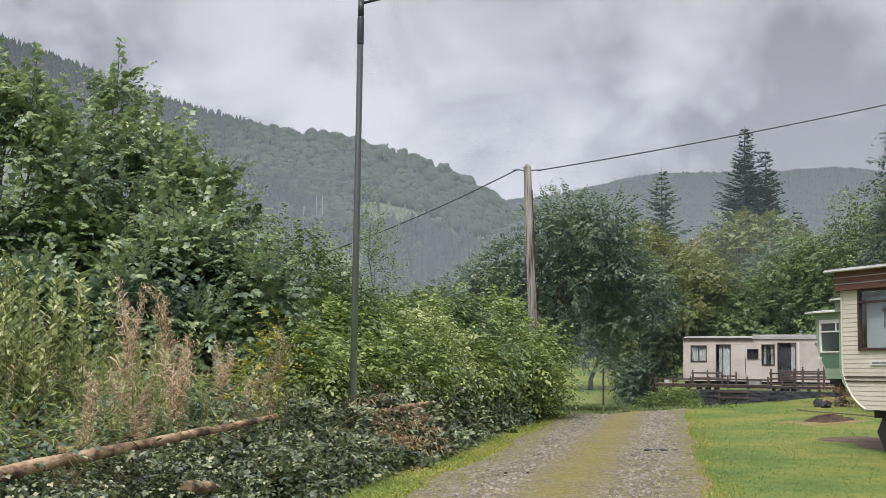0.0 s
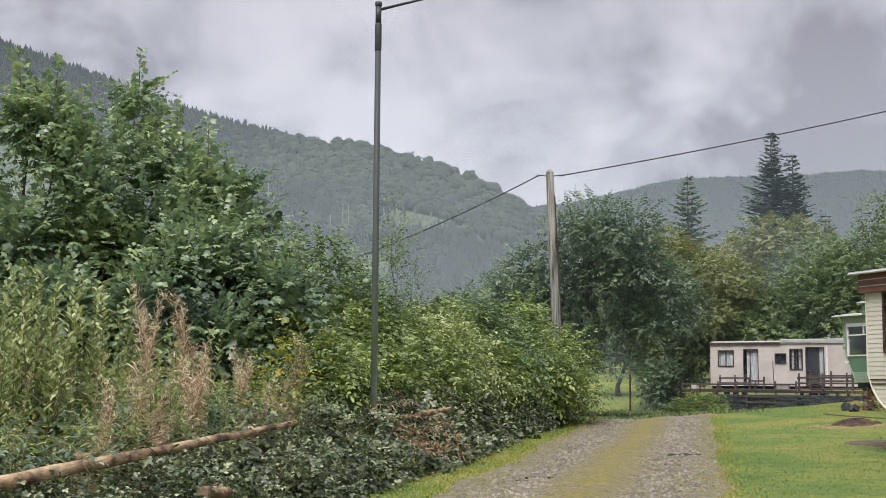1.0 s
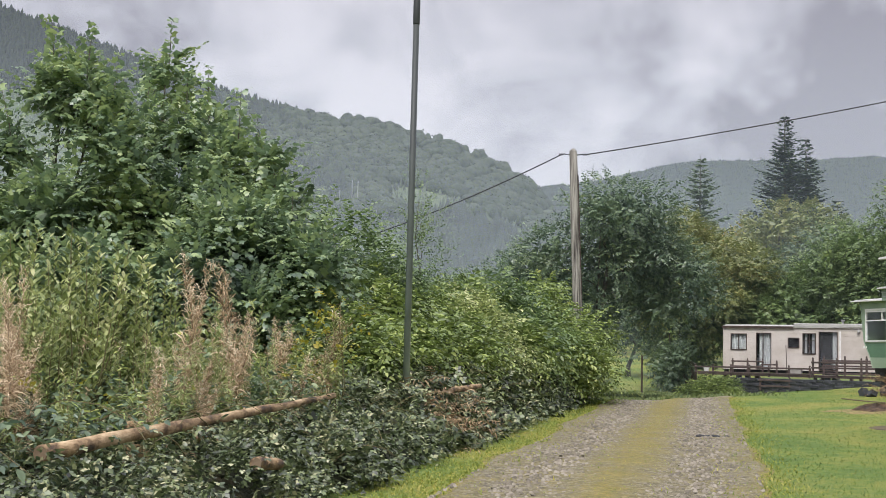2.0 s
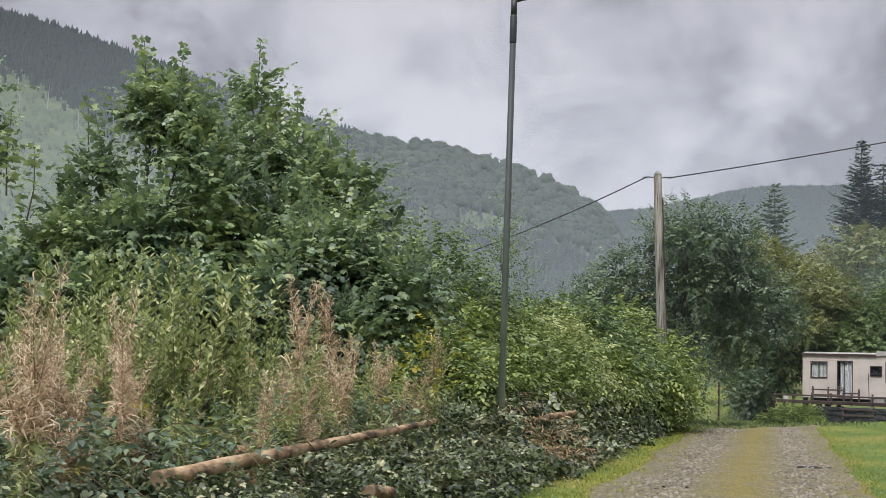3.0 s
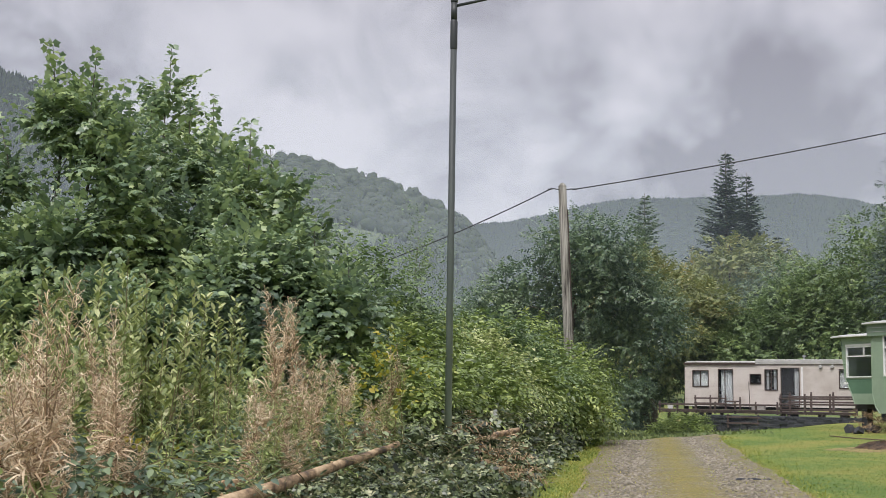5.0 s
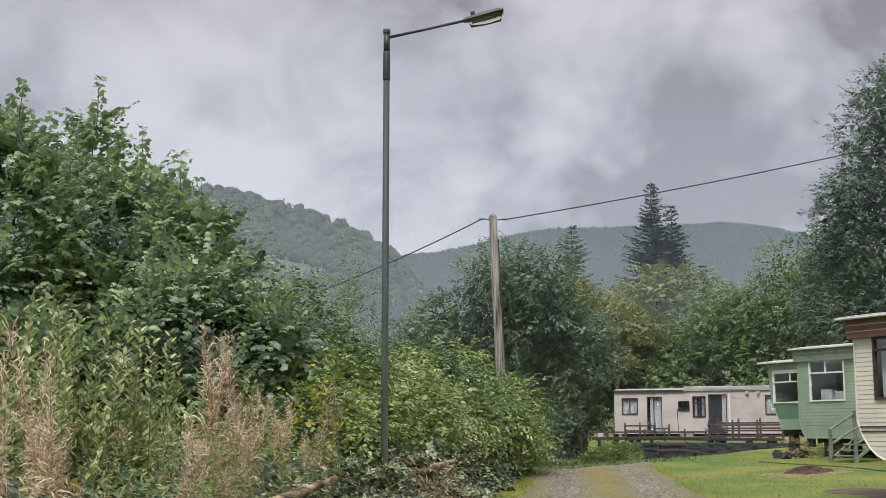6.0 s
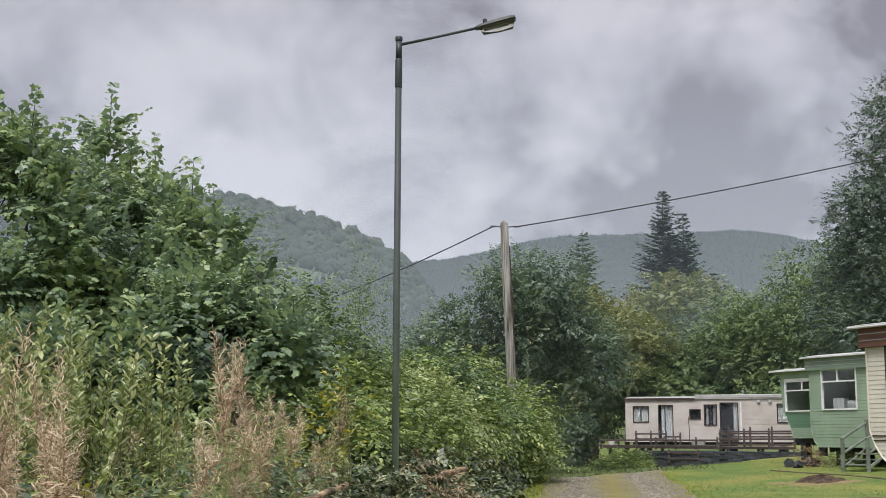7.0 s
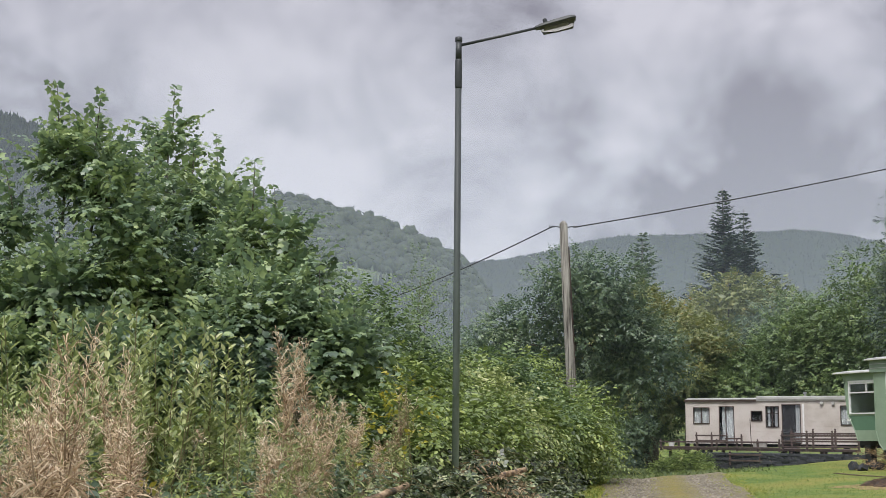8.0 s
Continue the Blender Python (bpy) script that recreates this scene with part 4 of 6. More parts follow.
def opening(parent, x0, x1, z0, z1, y, frame_mat, bars=(), curtain=None, door=False, rails=(), top_only=False):
    """A framed window or door set in the wall plane y."""
    w = 0.045
    ob = part("door" if door else "window", box(x0 - w, x0, y - 0.03, y + 0.05, z0 - w, z1 + w), frame_mat, parent)
    part("frame", box(x1, x1 + w, y - 0.03, y + 0.05, z0 - w, z1 + w), frame_mat, ob)
    part("frame", box(x0, x1, y - 0.03, y + 0.05, z1, z1 + w), frame_mat, ob)
    part("sill", box(x0, x1, y - 0.045, y + 0.05, z0 - w, z0), frame_mat, ob)
    for bx in bars:
        part("mullion", box(bx - 0.022, bx + 0.022, y - 0.025, y + 0.03, rails[0] if top_only else z0, z1), frame_mat, ob)
    for bz in rails:
        part("transom", box(x0, x1, y - 0.028, y + 0.03, bz - 0.022, bz + 0.022), frame_mat, ob)
    g = part("pane", box(x0, x1, y + 0.005, y + 0.011, z0, z1), "glass", ob)
    g.visible_shadow = False
    if curtain:
        for c0, c1 in curtain:
            bm = bmesh.new()
            n = 14
            top = [bm.verts.new((c0 + (c1 - c0) * j / n, y + 0.12 + 0.02 * math.sin(j * 2.1), z1)) for j in range(n + 1)]
            bot = [bm.verts.new((c0 + (c1 - c0) * j / n, y + 0.12 + 0.028 * math.sin(j * 2.1 + 0.4), z0 + 0.02)) for j in range(n + 1)]
            for j in range(n):
                bm.faces.new((bot[j], bot[j + 1], top[j + 1], top[j]))
            part("curtain", bm, "curtain", ob, "pale curtain")
    return ob


def shell(parent, length, width, z0, z1, holes, mat, step, prof=((0.0, 0.0), (9.0, 0.0)), roof_over=0.08, fascia=0.0, fascia_mat="brown_trim", band=None, two_tone=None):
    """Body of a static caravan: clad long wall on y=0, ends that tuck in by prof (height above floor, inset), back, floor, roof."""
    def tuck(z):
        return float(np.interp(z - z0, [p[0] for p in prof], [p[1] for p in prof]))
    top = z1 - fascia
    zones = [(z0, top, mat)]
    if two_tone:
        zones = [(z0, two_tone[0], mat), (two_tone[0], two_tone[1], two_tone[2]), (two_tone[1], top, mat)]
    for lo, hi, m_ in zones:
        part("front_wall", wall_with_holes(0, length, lo, hi, 0, [(h[0], h[1], max(h[2], lo), min(h[3], hi)) for h in holes if h[2] < hi and h[3] > lo], step, 0.007, tuck), m_, parent)
    if fascia:
        part("fascia", box(-0.1, length + 0.1, -0.1, 0.0, z1 - fascia, z1), fascia_mat, parent, "fascia board under the roof")
        for q in (0.36, 0.68):
            part("fascia_bead", box(-0.1, length + 0.1, -0.108, -0.1, z1 - fascia * q - 0.008, z1 - fascia * q + 0.008), "steel", parent)
    zs_ = sorted({z0, top, *[z0 + p[0] for p in prof if p[0] < top - z0]}, reverse=True)
    for x, sgn in ((0, 1), (length, -1)):
        bm = bmesh.new()
        rows = [[bm.verts.new((x + sgn * tuck(z), yy, z)) for yy in (-0.008, width)] for z in zs_]
        for r0, r1 in zip(rows, rows[1:]):
            bm.faces.new((r0[0], r0[1], r1[1], r1[0]))
        part("end_wall", bm, mat, parent)
        bm = bmesh.new()
        tube([(x + sgn * tuck(z), -0.012, z) for z in zs_], [0.018] * len(zs_), 6, bm)
        part("corner_bead", bm, mat, parent)
    part("back_wall", box(0.0, length, width - 0.05, width, z0, z1), mat, parent)
    part("floor_panel", box(tuck(z0) + 0.03, length - tuck(z0) - 0.03, 0.02, width - 0.06, z0, z0 + 0.06), "inside", parent)
    part("partition", box(0.4, length - 0.4, width * 0.55, width * 0.55 + 0.03, z0 + 0.7, z1 - 0.06), "inside", parent)
    bm = bmesh.new()
    n = 8
    ov = roof_over
    rows = []
    for j in range(n + 1):
        t = j / n
        yy = -ov + (width + 2 * ov) * t
        zz = z1 + 0.02 + 0.16 * math.sin(math.pi * t)
        rows.append([bm.verts.new((xx, yy, zz)) for xx in (-ov, length + ov)])
    for r0, r1 in zip(rows, rows[1:]):
        bm.faces.new((r0[0], r0[1], r1[1], r1[0]))
    r = bmesh.ops.extrude_face_region(bm, geom=bm.faces[:])
    for v in r["geom"]:
        if isinstance(v, bmesh.types.BMVert):
            v.co.z -= 0.045
    bmesh.ops.recalc_face_normals(bm, faces=bm.faces[:])
    part("roof", bm, "roof", parent, "pale roof sheet with a white edge")
    part("gutter", tube([(-ov, -ov - 0.01, z1 - 0.02), (length + ov, -ov - 0.01, z1 - 0.02)], [0.022, 0.022], 8), "roof", parent)
    if band:
        for z in band:
            part("trim_line", box(tuck(z), length - tuck(z), -0.022, -0.012, z, z + 0.022), "dark_trim", parent, "thin dark trim line")


def chassis(parent, length, width, z0, foot):
    for yy in (0.5, width - 0.5):
        part("chassis_rail", box(0.3, length - 0.3, yy - 0.04, yy + 0.04, z0 - 0.16, z0), "black", parent)
    for xx in (0.8, length * 0.5, length - 0.8):
        for yy in (0.5, width - 0.5):
            part("prop", box(xx - 0.14, xx + 0.14, yy - 0.14, yy + 0.14, foot - 0.3, z0 - 0.16, 0.01), "slate", parent)


# far white caravan, long side with two doors
a_far = math.degrees(math.atan2(70 - 74, 22.0 - 13.82))
A = Vector((14.02, 74, 0))
LEN = 11.6
sc = 9.2 / 8.18
far_cv = thing("static_caravan", "old white static caravan with dark-framed doors on decking", "caravan", (A.x, A.y, 0), a_far, "caravans")


def along(x):
    return (x - 13.82) * sc


win = (along(14.24), along(15.0), 2.76, 3.62)
d1 = (along(15.55), along(16.24), 1.72, 3.68)
ws = (along(17.14), along(17.64), 2.92, 3.42)
w2 = (along(17.87), along(18.45), 2.58, 3.68)
d2 = (along(18.66), along(19.5), 1.7, 3.78)
w3 = (along(21.45), along(22.1), 2.7, 3.7)
shell(far_cv, LEN, 3.0, 1.62, 4.06, [win, d1, ws, w2, d2, w3], "white_clad", 0.14, roof_over=0.06)
part("raised_roof", box(along(17.4), LEN + 0.1, -0.1, 1.6, 4.06, 4.27, 0.03), "roof", far_cv, "white raised roof section")
part("roof_edge", box(-0.06, along(17.4), -0.1, -0.06, 3.98, 4.1), "dark_trim", far_cv, "dark roof edge")
opening(far_cv, *win, 0, "dark_trim", [along(14.62)], [(win[0], win[1])])
opening(far_cv, *d1, 0, "dark_trim", [along(15.86)], [(d1[0] + 0.12, d1[1])], True)
opening(far_cv, *ws, 0, "dark_trim")
opening(far_cv, *w2, 0, "dark_trim", [along(18.16)], [(w2[0] + 0.05, w2[0] + 0.2), (w2[1] - 0.2, w2[1] - 0.05)], rails=(3.3,))
opening(far_cv, *d2, 0, "dark_trim", [], [(d2[1] - 0.25, d2[1])], True)
opening(far_cv, *w3, 0, "dark_trim", [], [(w3[0], w3[1])])
part("corner_trim", box(along(19.62), along(19.7), -0.03, 0.0, 1.65, 3.85), "white_trim", far_cv)
part("flue", tube([(along(19.7), 0.6, 4.2), (along(19.7), 0.6, 4.42), (along(19.7), 0.6, 4.43), (along(19.7), 0.6, 4.52)], [0.06, 0.06, 0.1, 0.1], 10), "steel", far_cv, "short steel flue")
for q in (20.55, 21.1):
    part("bulkhead_lamp", tube([(along(q), -0.01, 3.86), (along(q), -0.08, 3.86), (along(q), -0.12, 3.86)], [0.1, 0.1, 0.07], 14), "roof", far_cv, "round pale bulkhead lamp")
chassis(far_cv, LEN, 3.0, 1.62, 0.2)


def side_caravan(name, label, corner, tip, length, width, z0, z1, holes, mat, step, foot, **kw):
    """A caravan whose long side runs from the far corner towards tip."""
    a = math.degrees(math.atan2(tip[1] - corner[1], tip[0] - corner[0]))
    ob = thing(name, label, "caravan", (corner[0], corner[1], 0), a, "caravans")
    shell(ob, length, width, z0, z1, holes, mat, step, **kw)
    chassis(ob, length, width, z0, foot)
    return ob


# near cream caravan: brown fascia, wide window
nw = (0.5, 2.5, 2.25, 3.3)
near = side_caravan("static_caravan", "cream static caravan with brown fascia and wide window", (7.5, 24.0), (8.12, 22.5), 9.0, 3.0, 1.12, 3.72, [nw, (4.5, 5.9, 2.25, 3.3)], "cream", 0.085, 0.3, prof=((0, 0.62), (0.08, 0.45), (0.22, 0.27), (0.42, 0.12), (0.7, 0.0), (9, 0)), fascia=0.38, roof_over=0.22, band=(1.63, 1.71))
o = opening(near, *nw, 0, "dark_trim", [], [], rails=(3.1,))
part("blind", box(nw[0] + 0.02, nw[1] - 0.02, 0.14, 0.15, nw[2], nw[3] - 0.1), "blind", o, "pale blue-grey blind")
opening(near, 4.5, 5.9, 2.25, 3.3, 0, "dark_trim", [5.2], [(4.5, 5.9)])
part("window_header", box(nw[0] - 0.1, nw[1] + 0.1, -0.06, -0.02, nw[3] + 0.05, nw[3] + 0.13), "white_trim", near)
wlamp = part("wall_lamp", box(1.62, 1.74, -0.1, -0.02, 3.28, 3.33, 0.006), "white_trim", near, "small white carriage lamp")
part("lamp_glass", tube([(1.68, -0.15, 3.28), (1.68, -0.15, 3.12)], [0.075, 0.045], 6), "bowl", wlamp)
part("lamp_cap", tube([(1.68, -0.15, 3.28), (1.68, -0.15, 3.38)], [0.09, 0.02], 6), "white_trim", wlamp)
pl = part("name_plate", box(0.75, 1.3, -0.022, -0.013, 1.93, 2.02), "white_trim", near, "small pale plate with unreadable writing")
part("writing_bar", box(0.82, 1.23, -0.026, -0.022, 1.962, 1.99), "steel", pl)
bm = bmesh.new()
lo = [bm.verts.new(c) for c in ((0.95, 0.1, 0.42), (2.1, 0.1, 0.42), (2.1, 0.7, 0.42), (0.95, 0.7, 0.42))]
mi = [bm.verts.new(c) for c in ((0.8, 0.08, 0.72), (2.1, 0.08, 0.72), (2.1, 0.72, 0.72), (0.8, 0.72, 0.72))]
hi = [bm.verts.new(c) for c in ((1.0, 0.08, 1.08), (2.1, 0.08, 1.08), (2.1, 0.72, 1.08), (1.0, 0.72, 1.08))]
for r0, r1 in ((lo, mi), (mi, hi)):
    for j in range(4):
        bm.faces.new((r0[j], r0[(j + 1) % 4], r1[(j + 1) % 4], r1[j]))
bm.faces.new(hi)
bm.faces.new(list(reversed(lo)))
part("black_skirt", bm, "black", near, "black box slung under the floor")
part("block", box(1.2, 1.6, 0.15, 0.55, 0.2, 0.44), "slate", near)

# plant motif on the near window's blind
bm = tube([(1.0, 0.13, 2.62), (1.01, 0.13, 2.95)], [0.012, 0.008], 6)
for j in range(7):
    q = -1.2 + j * 0.4
    tube([(1.01, 0.13, 2.9), (1.01 + 0.11 * math.sin(q), 0.13, 2.92 + 0.1 * math.cos(q))], [0.012, 0.004], 5, bm)
part("flower_motif", bm, "dark_trim", o, "dark flower motif on the blind")

# pale green caravans
g2w = (0.55, 1.95, 2.68, 3.92)
green_b = side_caravan("static_caravan", "pale green static caravan with a white-framed window", (13.1, 42.0), (14.18, 39.7), 7.5, 3.0, 1.45, 4.36, [g2w], "green_clad", 0.105, 0.75, prof=((0, 0.3), (0.2, 0.12), (0.6, 0.0), (9, 0)), fascia=0.42, fascia_mat="green_grey", roof_over=0.2)
o = opening(green_b, *g2w, 0, "white_trim", [1.2], [], rails=(3.55,), top_only=True)
part("window_header", box(g2w[0] - 0.06, g2w[1] + 0.06, -0.03, -0.014, g2w[3] + 0.05, g2w[3] + 0.2), "green_clad", o)
part("box_on_sill", box(0.8, 1.25, 0.2, 0.4, 2.68, 3.02), "curtain", o, "white boxes inside the window")
part("box_on_sill", box(1.35, 1.85, 0.25, 0.45, 2.68, 2.94), "curtain", o)
g1w = (0.42, 1.9, 2.72, 3.72)
green_a = side_caravan("static_caravan", "two-tone green static caravan with a white window", (13.4, 46.0), (14.3, 43.8), 7.5, 3.0, 1.75, 4.12, [g1w], "green_clad", 0.105, 0.75, prof=((0, 0.75), (0.35, 0.62), (0.9, 0.3), (1.6, 0.2), (2.1, 0.16), (2.37, 0.0), (9, 0)), roof_over=0.2, two_tone=(2.12, 2.62, "green_dark"))
o = opening(green_a, *g1w, 0, "white_trim", [1.25], [], rails=(3.42,), top_only=True)
part("window_header", box(g1w[0] - 0.06, g1w[1] + 0.06, -0.03, -0.014, g1w[3] + 0.05, g1w[3] + 0.12), "white_trim", o)
part("maker_plate", box(0.25, 0.45, -0.022, -0.013, 2.44, 2.52), "white_trim", green_a)


# ---- steps with a hand rail at the green caravan ----
st = thing("entrance_steps", "weathered grey-green wooden steps with hand rails", "steps", (13.75, 39.5, gz(13.75, 39.5)), -63)
for j in range(4):
    part("tread", box(0.3, 1.2, -0.35 - 0.28 * (3 - j), -0.08 - 0.28 * (3 - j), 0.16 * (j + 1) - 0.04, 0.16 * (j + 1), 0.006), "grey_wood", st)
for xx in (0.28, 1.22):
    part("stringer", tube([(xx, -1.25, 0.02), (xx, -0.05, 0.66)], [0.05, 0.05], 4), "grey_wood", st)
    for yy, zz in ((-1.2, 0.0), (-0.1, 0.55)):
        part("post", box(xx - 0.045, xx + 0.045, yy - 0.045, yy + 0.045, zz - 0.1 if zz == 0 else 0, zz + 0.95, 0.006), "grey_wood", st)
    for dz in (0.45, 0.9):
        part("hand_rail", tube([(xx, -1.25, dz), (xx, 0.0, dz + 0.56)], [0.04, 0.04], 6), "grey_wood", st)

# ---- decking and post-and-rail fence of the far caravan ----
dk = thing("deck", "low timber deck in front of the caravan", "deck", (0, 0, 0))
bm = bmesh.new()
dv = [(11.9, 70.3), (13.75, 74.1), (21.8, 70.0), (18.6, 58.8), (16.2, 61.8)]
lo = [bm.verts.new((x, y, 1.28)) for x, y in dv]
hi = [bm.verts.new((x, y, 1.4)) for x, y in dv]
bm.faces.new(hi)
bm.faces.new(list(reversed(lo)))
for j in range(5):
    bm.faces.new((lo[j], lo[(j + 1) % 5], hi[(j + 1) % 5], hi[j]))
bmesh.ops.recalc_face_normals(bm, faces=bm.faces[:])
part("deck_board", bm, "deck", dk)
for x, y in ((12.3, 70.2), (14.2, 66.2), (16.2, 62.3), (17.5, 60.8), (18.4, 59.5), (20, 65), (15.5, 71.5), (20.6, 69.6)):
    part("deck_post", box(x - 0.07, x + 0.07, y - 0.07, y + 0.07, gz(x, y) - 0.1, 1.28), "deck", dk)


def fence_run(p, q, n, z, h, rails, label="dark red-brown post and rail fence beside the deck"):
    p, q = Vector((*p, 0)), Vector((*q, 0))
    a = math.degrees(math.atan2(q.y - p.y, q.x - p.x))
    ob = thing("fence", label, "fence", (p.x, p.y, z), a, "deck fences")
    ln = (q - p).length
    for j in range(n):
        x = ln * j / (n - 1)
        part("post", tube([(x, 0, -0.12), (x, 0, h), (x, 0, h + 0.03), (x, 0, h + 0.08), (x, 0, h + 0.12)], [0.055, 0.055, 0.03, 0.055, 0.02], 8), "deck", ob)
    for rz in rails:
        part("rail", box(-0.06, ln + 0.06, -0.075, -0.045, rz - 0.042, rz + 0.042, 0.008), "deck", ob)
    return ob


fence_run((11.75, 70.0), (15.9, 62.2), 7, 1.36, 0.38, (0.34, 0.06))
fence_run((16.0, 62.0), (18.4, 58.4), 4, 1.4, 0.74, (0.62, 0.36, 0.1))
fence_run((17.3, 64.8), (19.4, 61.2), 4, 1.42, 0.85, (0.72, 0.46))
fence_run((13.6, 62.6), (18.2, 58.0), 5, 0.72, 0.42, (0.38, 0.1))
fence_run((14.2, 72.2), (15.7, 71.4), 3, 1.4, 0.72, (0.66, 0.38))
fence_run((15.7, 71.4), (16.2, 70.2), 2, 1.4, 0.62, (0.5,))
bm = tube([(16.9, 70.8, 1.4), (16.82, 70.7, 3.0)], [0.02, 0.02], 6)
rod = thing("leaning_rod", "thin dark rod leaning by the caravan door", "rod")
part("rod_shaft", bm, "dark_trim", rod)

# dry-stone retaining wall under the deck
rw = tagged(new("retaining_wall"), "low dark slate retaining wall below the deck", "wall", kind="structure")
stone_rng = random.Random(5)
stone_meshes = []
for j in range(6):
    bm = box(-0.5, 0.5, -0.5, 0.5, -0.5, 0.5, 0.08)
    for v in bm.verts:
        v.co += Vector([stone_rng.uniform(-0.05, 0.05) for _ in range(3)])
    me = bpy.data.meshes.new("stone")
    bm.to_mesh(me)
    bm.free()
    me.materials.append(M["slate"])
    stone_meshes.append(me)
wp, wq = Vector((12.5, 64.2, 0)), Vector((18.4, 57.4, 0))
wl_ = (wq - wp).length
wa = math.degrees(math.atan2(wq.y - wp.y, wq.x - wp.x))
rw.matrix_basis = pose(wp.x, wp.y, 0, 0, 0, wa)
for course in range(10):
    x = -stone_rng.uniform(0, 0.3)
    while x < wl_:
        w = stone_rng.uniform(0.3, 0.6)
        c = wp.lerp(wq, min(max(x / wl_, 0), 1))
        ob = hang(new("stone", stone_rng.choice(stone_meshes)), rw)
        ob.matrix_basis = Matrix.LocRotScale((x + w / 2, stone_rng.uniform(-0.03, 0.03), 0.0 + 0.125 * course), None, (w * 0.98, 0.34, 0.128))
        x += w


# ---- fallen logs ----
def log(p, q, r0, r1, label):
    p, q = Vector(p), Vector(q)
    ob = thing("log", label, "log", p, 0, "felled logs")
    d = q - p
    rr = random.Random(int(abs(p.x) * 100))
    n = 14
    pts = [d * (i / n) + Vector((rr.uniform(-1, 1), rr.uniform(-1, 1), rr.uniform(-1, 1))) * r0 * 0.12 for i in range(n + 1)]
    rad = [(r0 + (r1 - r0) * i / n) * (1 + 0.08 * rr.uniform(-1, 1)) for i in range(n + 1)]
    bm = tube(pts, rad, 14)
    part("log_trunk", bm, "log", ob, smooth=True)
    u_ = d.normalized()
    part("sawn_end", tube([-u_ * 0.006 + pts[0], pts[0] + u_ * 0.02], [r0 * 0.93, r0 * 0.93], 14), "logend", ob, "pale sawn end")
    for k in range(5):
        c = pts[2 + 2 * k]
        s = Vector((rr.uniform(-1, 1), rr.uniform(-1, 1), rr.uniform(0.2, 1))).normalized()
        part("knot", tube([c, c + s * (r0 * 1.25)], [r0 * 0.3, r0 * 0.2], 7), "log", ob)
    return ob


log((-3.40, 8.92, 0.833), (-2.09, 15.5, 1.10), 0.056, 0.036, "peeled brown felled log lying among brambles")
log((-2.2, 10.7, 0.66), (-2.08, 11.2, 0.62), 0.055, 0.05, "short cut log half buried in brambles")
log((-0.75, 19.3, 1.12), (-0.3, 20.6, 1.18), 0.045, 0.04, "pale felled pole lying on the brambles")

# stump stuck among the weeds and a stick on the track
sp_ = thing("stump", "small cut tree stump in the undergrowth", "stump", (-3.36, 11.3, 0.25))
part("stump_wood", tube([(0, 0, -0.2), (0, 0, 0.3), (0, 0, 0.68), (0, 0, 0.7)], [0.14, 0.12, 0.11, 0.10], 12), "log", sp_)
sk = thing("stick", "dark wet piece of wood lying on the track", "stick", (3.72, 22.1, gz(3.72, 22.1) + 0.02))
part("stick_wood", tube([(-0.31, 0.05, 0.0), (-0.22, 0.03, 0.01), (-0.1, 0, 0.004), (0.02, 0.01, 0.012), (0.15, -0.02, 0.0), (0.25, -0.03, 0.012), (0.33, -0.05, 0.0)], [0.012, 0.028, 0.022, 0.032, 0.02, 0.026, 0.01], 8), "slate", sk)

# bare mound of soil in the lawn, a grey worn patch, a heap of stones
for nm, lab, cx_, cy_, rx_, ry_, hh, mt in (("dry_patch", "ring of dead tan grass round the soil mound", 9.8, 33.0, 1.25, 1.15, 0.01, "dry_turf"), ("soil_mound", "bare brown soil mound in the lawn", 10.0, 33.2, 0.62, 0.6, 0.13, "soil"), ("worn_patch", "worn grey gravelly patch beside the caravan", 8.9, 25.6, 1.3, 1.6, 0.03, "ash_soil")):
    v, f = [], []
    R_, S_ = 7, 28
    for i in range(R_ + 1):
        for j in range(S_):
            q = 2 * math.pi * j / S_
            k = i / R_ * (1 + 0.22 * math.sin(3 * q + 1) + 0.12 * math.sin(5 * q))
            x, y = cx_ + rx_ * k * math.cos(q), cy_ + ry_ * k * math.sin(q)
            v.append((x, y, gz(x, y) + hh * (1 - (i / R_) ** 2) * (1 + 0.5 * math.sin(9 * q + i)) - 0.006 + (0.012 if i < R_ else -0.02)))
    for i in range(R_):
        for j in range(S_):
            f.append((i * S_ + j, i * S_ + (j + 1) % S_, (i + 1) * S_ + (j + 1) % S_, (i + 1) * S_ + j))
    tagged(new(nm, mesh_np(nm, v, f, mt)), lab, "bare patch", kind="structure")
for j in range(7):
    x, y = 13.3 + stone_rng.uniform(-0.8, 0.5), 42.6 + stone_rng.uniform(-0.6, 0.6)
    ob = new("boulder", stone_meshes[j % 6])
    s = stone_rng.uniform(0.16, 0.34)
    ob.matrix_basis = Matrix.LocRotScale((x, y, gz(x, y) + s * 0.3), Euler((0.3 * j, 0.2 * j, j)), (s, s * 0.8, s * 0.7))
    tagged(ob, "rough dark stone at the lawn edge", "stone", "lawn edge stones")
sgp = thing("lane_post", "thin dark post beside the grassy lane", "post", (9.6, 76, gz(9.6, 76)))
part("post_shaft", tube([(0, 0, -0.2), (0, 0, 2.3)], [0.06, 0.05], 8), "dark_trim", sgp)

